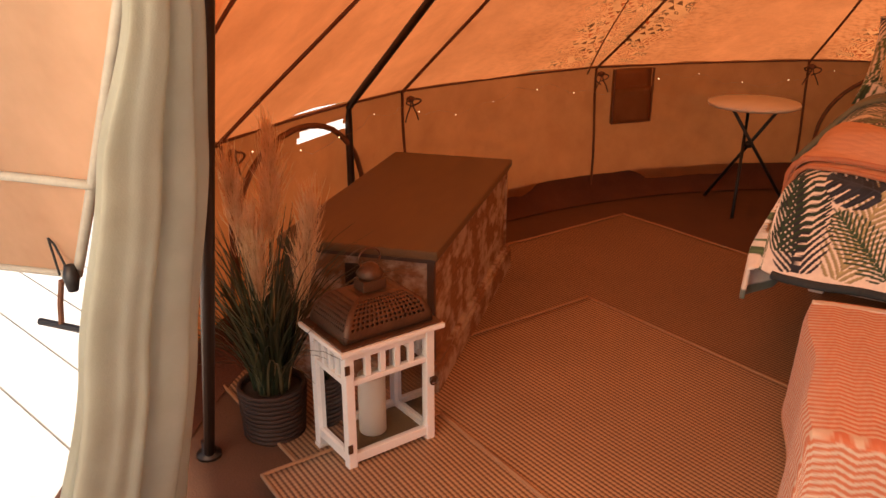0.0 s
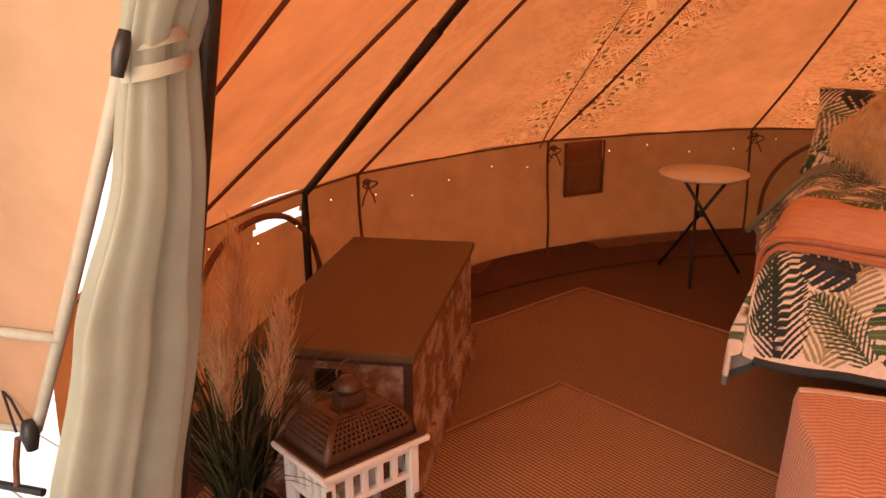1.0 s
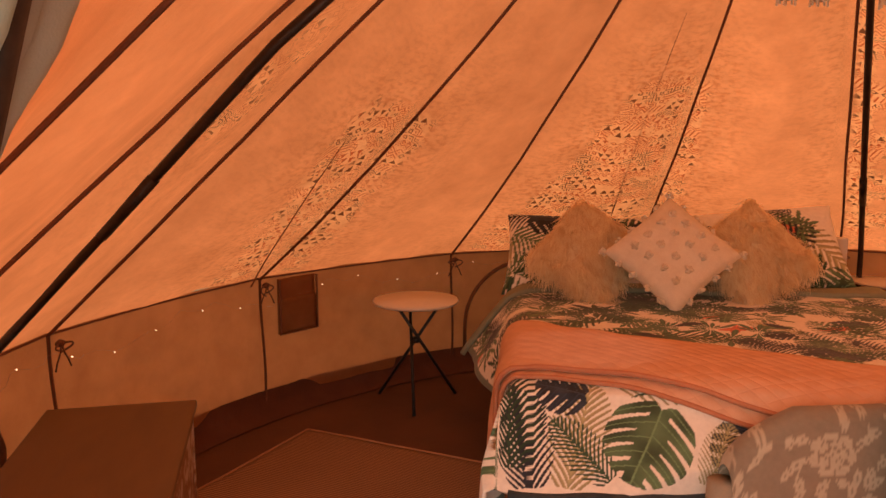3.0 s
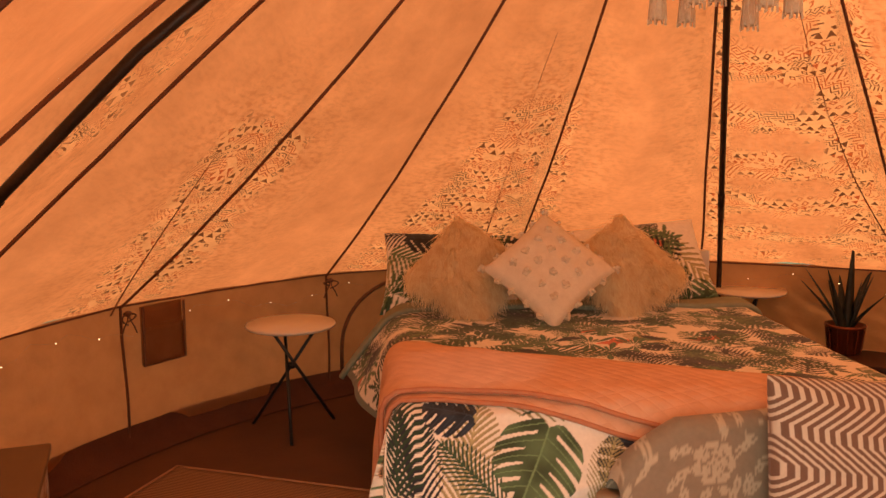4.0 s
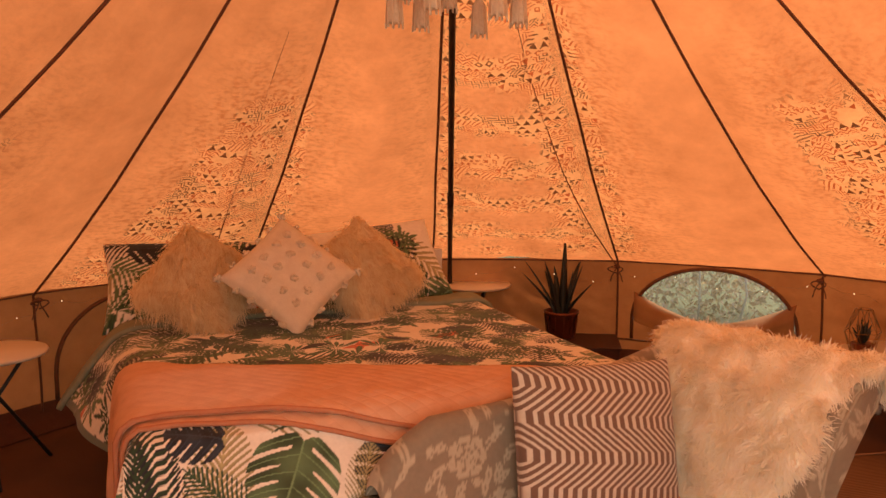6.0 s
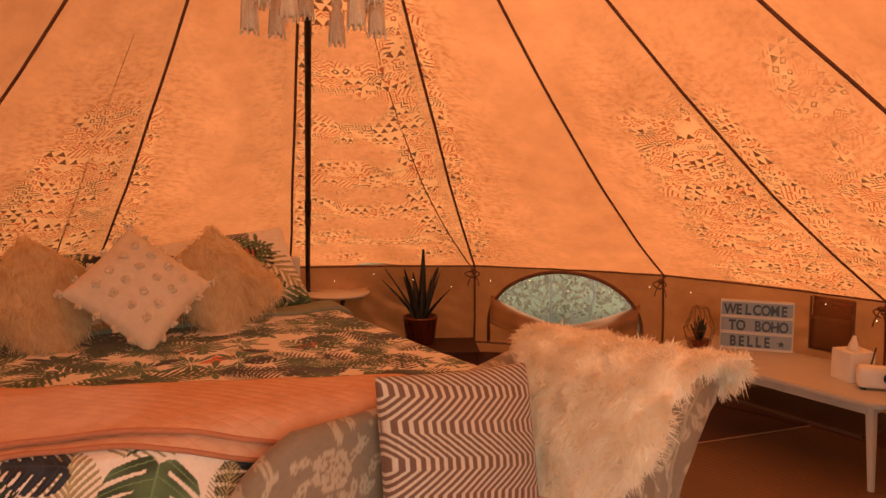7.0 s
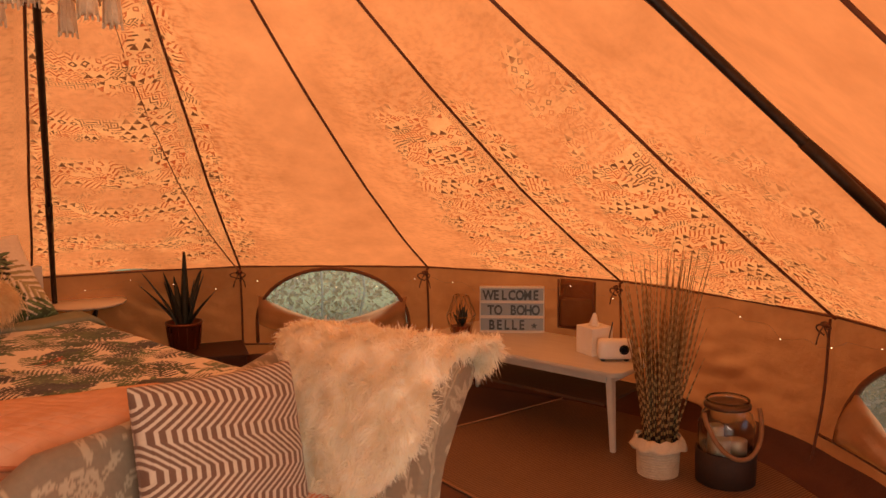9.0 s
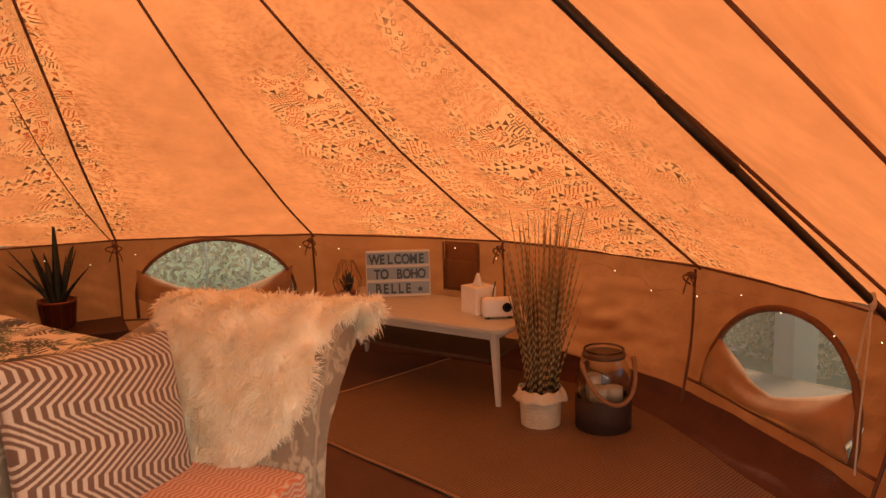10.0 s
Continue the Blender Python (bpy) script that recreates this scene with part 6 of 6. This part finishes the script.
for k in range(135):
    a, rr = rnd.uniform(0, 6.283), 0.055 * math.sqrt(rnd.random())
    b, ln, h = a + rnd.gauss(0, 0.5), rnd.uniform(0.01, 0.15), rnd.uniform(0.46, 0.90)
    p0 = Vector((rr * math.cos(a), rr * math.sin(a), 0.10))
    pts = [p0 + Vector((math.cos(b) * ln * (t ** 1.4), math.sin(b) * ln * (t ** 1.4), (h - 0.1) * t)) for t in (0, 0.3, 0.6, 0.85, 1.0)]
    add_tube(bm, pts, [0.0042, 0.0042, 0.0034, 0.0018, 0.0006], 5)
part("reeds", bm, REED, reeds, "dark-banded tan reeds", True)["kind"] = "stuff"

# ---- glass jar lantern ----
jar = empty("jar_lantern", pose(2.745, -0.315, 0), "glass jar lantern with rope handle and candles", "lantern")
part("jar", lathe([(0.0, 0.10), (0.095, 0.10), (0.104, 0.12), (0.105, 0.235), (0.090, 0.275), (0.076, 0.290), (0.076, 0.318), (0.082, 0.326), (0.078, 0.330), (0.072, 0.318), (0.072, 0.288), (0.086, 0.272), (0.101, 0.233), (0.100, 0.122), (0.092, 0.106), (0.0, 0.106)], 40), GLASS, jar, "clear glass jar", True)
part("holder", lathe([(0.0, 0.0), (0.098, 0.0), (0.110, 0.01), (0.113, 0.135), (0.108, 0.138), (0.106, 0.012), (0.0, 0.010)], 40), WICKER, jar, "dark woven holder", True)
part("band", lathe([(0.079, 0.296), (0.086, 0.298), (0.086, 0.310), (0.079, 0.312)], 36), RUST, jar, smooth=True)
ropepts = [(0.115 * math.cos(t), -0.03 - 0.085 * math.sin(t), 0.29 - 0.16 * math.sin(t)) for t in np.linspace(0, math.pi, 24)]
jr = part("rope_handle", tube(ropepts, 0.009, 8), plain("tan_rope", (0.22, 0.11, 0.05), (0.32, 0.17, 0.08), 80, 0.9, 0.6, 0.006), jar, "twisted tan rope handle", True)
jr.matrix_basis = pose(0, 0, 0, 0, 0, -75)
for k, (x, y, r, h) in enumerate(((-0.035, 0.03, 0.035, 0.075), (0.02, 0.035, 0.03, 0.11), (0.0, -0.04, 0.038, 0.06))):
    tagged(part("candle", lathe([(0.0, 0), (r, 0.0), (r, h), (r * 0.8, h + 0.003), (0.0, h - 0.002)], 24), WAX, None, smooth=True), "short cream candle in the glass jar", "candle", "jar candles").location = (2.745 + x, -0.315 + y, 0.107)

# ---- macrame chandelier ----
chand = empty("macrame_lampshade", pose(1.672, 1.665, 0), "cream macrame hanging with thick tassels under the roof", "macrame hanging")
COTTON = plain("macrame_cotton", (0.52, 0.42, 0.30), (0.66, 0.56, 0.42), 60, 0.95, 0.5, 0.004)
for r, z in ((0.165, 1.72), (0.10, 1.95)):
    part("hoop", tube([(r * math.cos(t), r * math.sin(t), z) for t in np.linspace(0, 2 * math.pi, 49)], 0.008, 8), COTTON, chand, smooth=True)
rnd = random.Random(14)
for k in range(12):
    a = 2 * math.pi * k / 12 + 0.1
    x, y = 0.165 * math.cos(a), 0.165 * math.sin(a)
    lowz = 1.637 + (0.02 if k % 2 else -0.035) + rnd.uniform(-0.015, 0.015)
    tas = part("tassel", lathe([(0.006, 0.125), (0.014, 0.118), (0.016, 0.105), (0.010, 0.095), (0.018, 0.08), (0.022, 0.03), (0.024, 0.004), (0.010, 0.0)], 14), COTTON, chand, "", True)
    tas.location = (x, y, lowz - 0.01)
    for q in range(9):
        b = q * 0.7
        part("strand", tube([(x + 0.017 * math.cos(b), y + 0.017 * math.sin(b), lowz + 0.07), (x + 0.023 * math.cos(b), y + 0.023 * math.sin(b), lowz - 0.018 - 0.008 * math.sin(q * 3))], 0.0032, 5), COTTON, tas).matrix_parent_inverse = Matrix.Translation((-x, -y, -(lowz - 0.01)))
    part("cord", tube([(x, y, lowz + 0.11), (x, y, 1.72), (0.10 * math.cos(a), 0.10 * math.sin(a), 1.95), (0, 0, 2.30)], 0.006, 6), COTTON, chand)
part("hanging_cord", tube([(0, 0, 2.28), (0.03, -0.05, 2.62)], 0.006, 6), COTTON, chand)

# guy cord tied round the right pole
cord = empty("pole_cord", None, "pale cord knotted round the frame pole", "cord")
pr = Vector((1.835, -0.83, 0.70))
part("strand", tube([pr, pr + Vector((0.02, 0.01, -0.10)), pr + Vector((0.025, 0.02, -0.20))], 0.004, 6), JUTE, cord)
part("strand", tube([pr, pr + Vector((-0.005, 0.01, -0.15)), pr + Vector((-0.002, 0.02, -0.36)), pr + Vector((0.004, 0.02, -0.52))], 0.003, 6), JUTE, cord)
part("knot", tube([pr + Vector((0, 0, 0.03)), pr, pr + Vector((0, 0, -0.02))], [0.006, 0.012, 0.008], 8), JUTE, cord, smooth=True)

# ---- outside the windows ----
LEAF = Nodes("hedge_leaf")
gi = LEAF.nt.nodes.new("ShaderNodeNewGeometry")
leaf_col = LEAF.ramp(gi.outputs["Random Per Island"], [(0.0, (0.20, 0.15, 0.05)), (0.6, (0.66, 0.45, 0.23)), (1.0, (0.95, 0.74, 0.56))])
ld, lt, lm = LEAF.nt.nodes.new("ShaderNodeBsdfDiffuse"), LEAF.nt.nodes.new("ShaderNodeBsdfTranslucent"), LEAF.nt.nodes.new("ShaderNodeMixShader")
LEAF.put(ld.inputs[0], leaf_col), LEAF.put(lt.inputs[0], leaf_col)
lm.inputs[0].default_value = 0.5
LEAF.nt.links.new(ld.outputs[0], lm.inputs[1]), LEAF.nt.links.new(lt.outputs[0], lm.inputs[2]), LEAF.nt.links.new(lm.outputs[0], LEAF.out.inputs[0])


def hedge(a0, a1, dist, height, count, seed):
    rs = np.random.RandomState(seed)
    verts, faces = [], []
    for _ in range(count):
        a, d = rs.uniform(a0, a1), dist + abs(rs.normal(0, 0.5))
        z = -0.2 + height * rs.rand() ** 0.8
        c = ring(a, d / RAD, z)
        x, y = Vector(rs.normal(0, 1, 3)).normalized(), Vector(rs.normal(0, 1, 3))
        y = (y - x * y.dot(x)).normalized()
        s = rs.uniform(0.015, 0.045)
        b = len(verts)
        verts += [c - x * s, c + y * s * 0.45, c + x * s, c - y * s * 0.45]
        faces.append((b, b + 1, b + 2, b + 3))
    ob = from_arrays("hedge", verts, faces, LEAF.mat, None, False)
    return tagged(ob, "tangled green hedge outside the tent", "hedge", kind="stuff")


hedge(-22, 24, 4.6, 2.2, 26000, 1)
hedge(-82, -32, 4.7, 2.0, 26000, 2)
hedge(-84, -34, 3.8, 1.0, 30000, 4)
TWIG = plain("bare_twig", (0.36, 0.33, 0.26), (0.48, 0.44, 0.36), 20, 0.8)
rnd = random.Random(2)
for a in (-3, 1.5, 5, -7, -54, -66, -48):
    p = ring(a, 4.35 / RAD, -0.2)
    tagged(part("bramble_stem", tube([p + Vector((rnd.gauss(0, 0.03), rnd.gauss(0, 0.12) * t, 1.8 * t)) for t in (0, 0.2, 0.4, 0.6, 0.8, 1.0)], 0.009, 6), TWIG, None, smooth=True), "pale bare stem standing before the hedge", "stem", "bare stems")
post = empty("fence_post", None, "pale timber post outside the window", "post")
pp = ring(-62.5, 3.27 / RAD, -0.22)
pb = part("shaft", box(-0.07, 0.07, -0.07, 0.07, 0, 1.6, bevel=0.006), plain("weathered_post", (0.34, 0.30, 0.21), (0.46, 0.40, 0.29), 14, 0.85, stretch=(1, 1, 0.1)), post)
pb.matrix_basis = Matrix.Translation(pp) @ pose(0, 0, 0, 0, 0, 12)
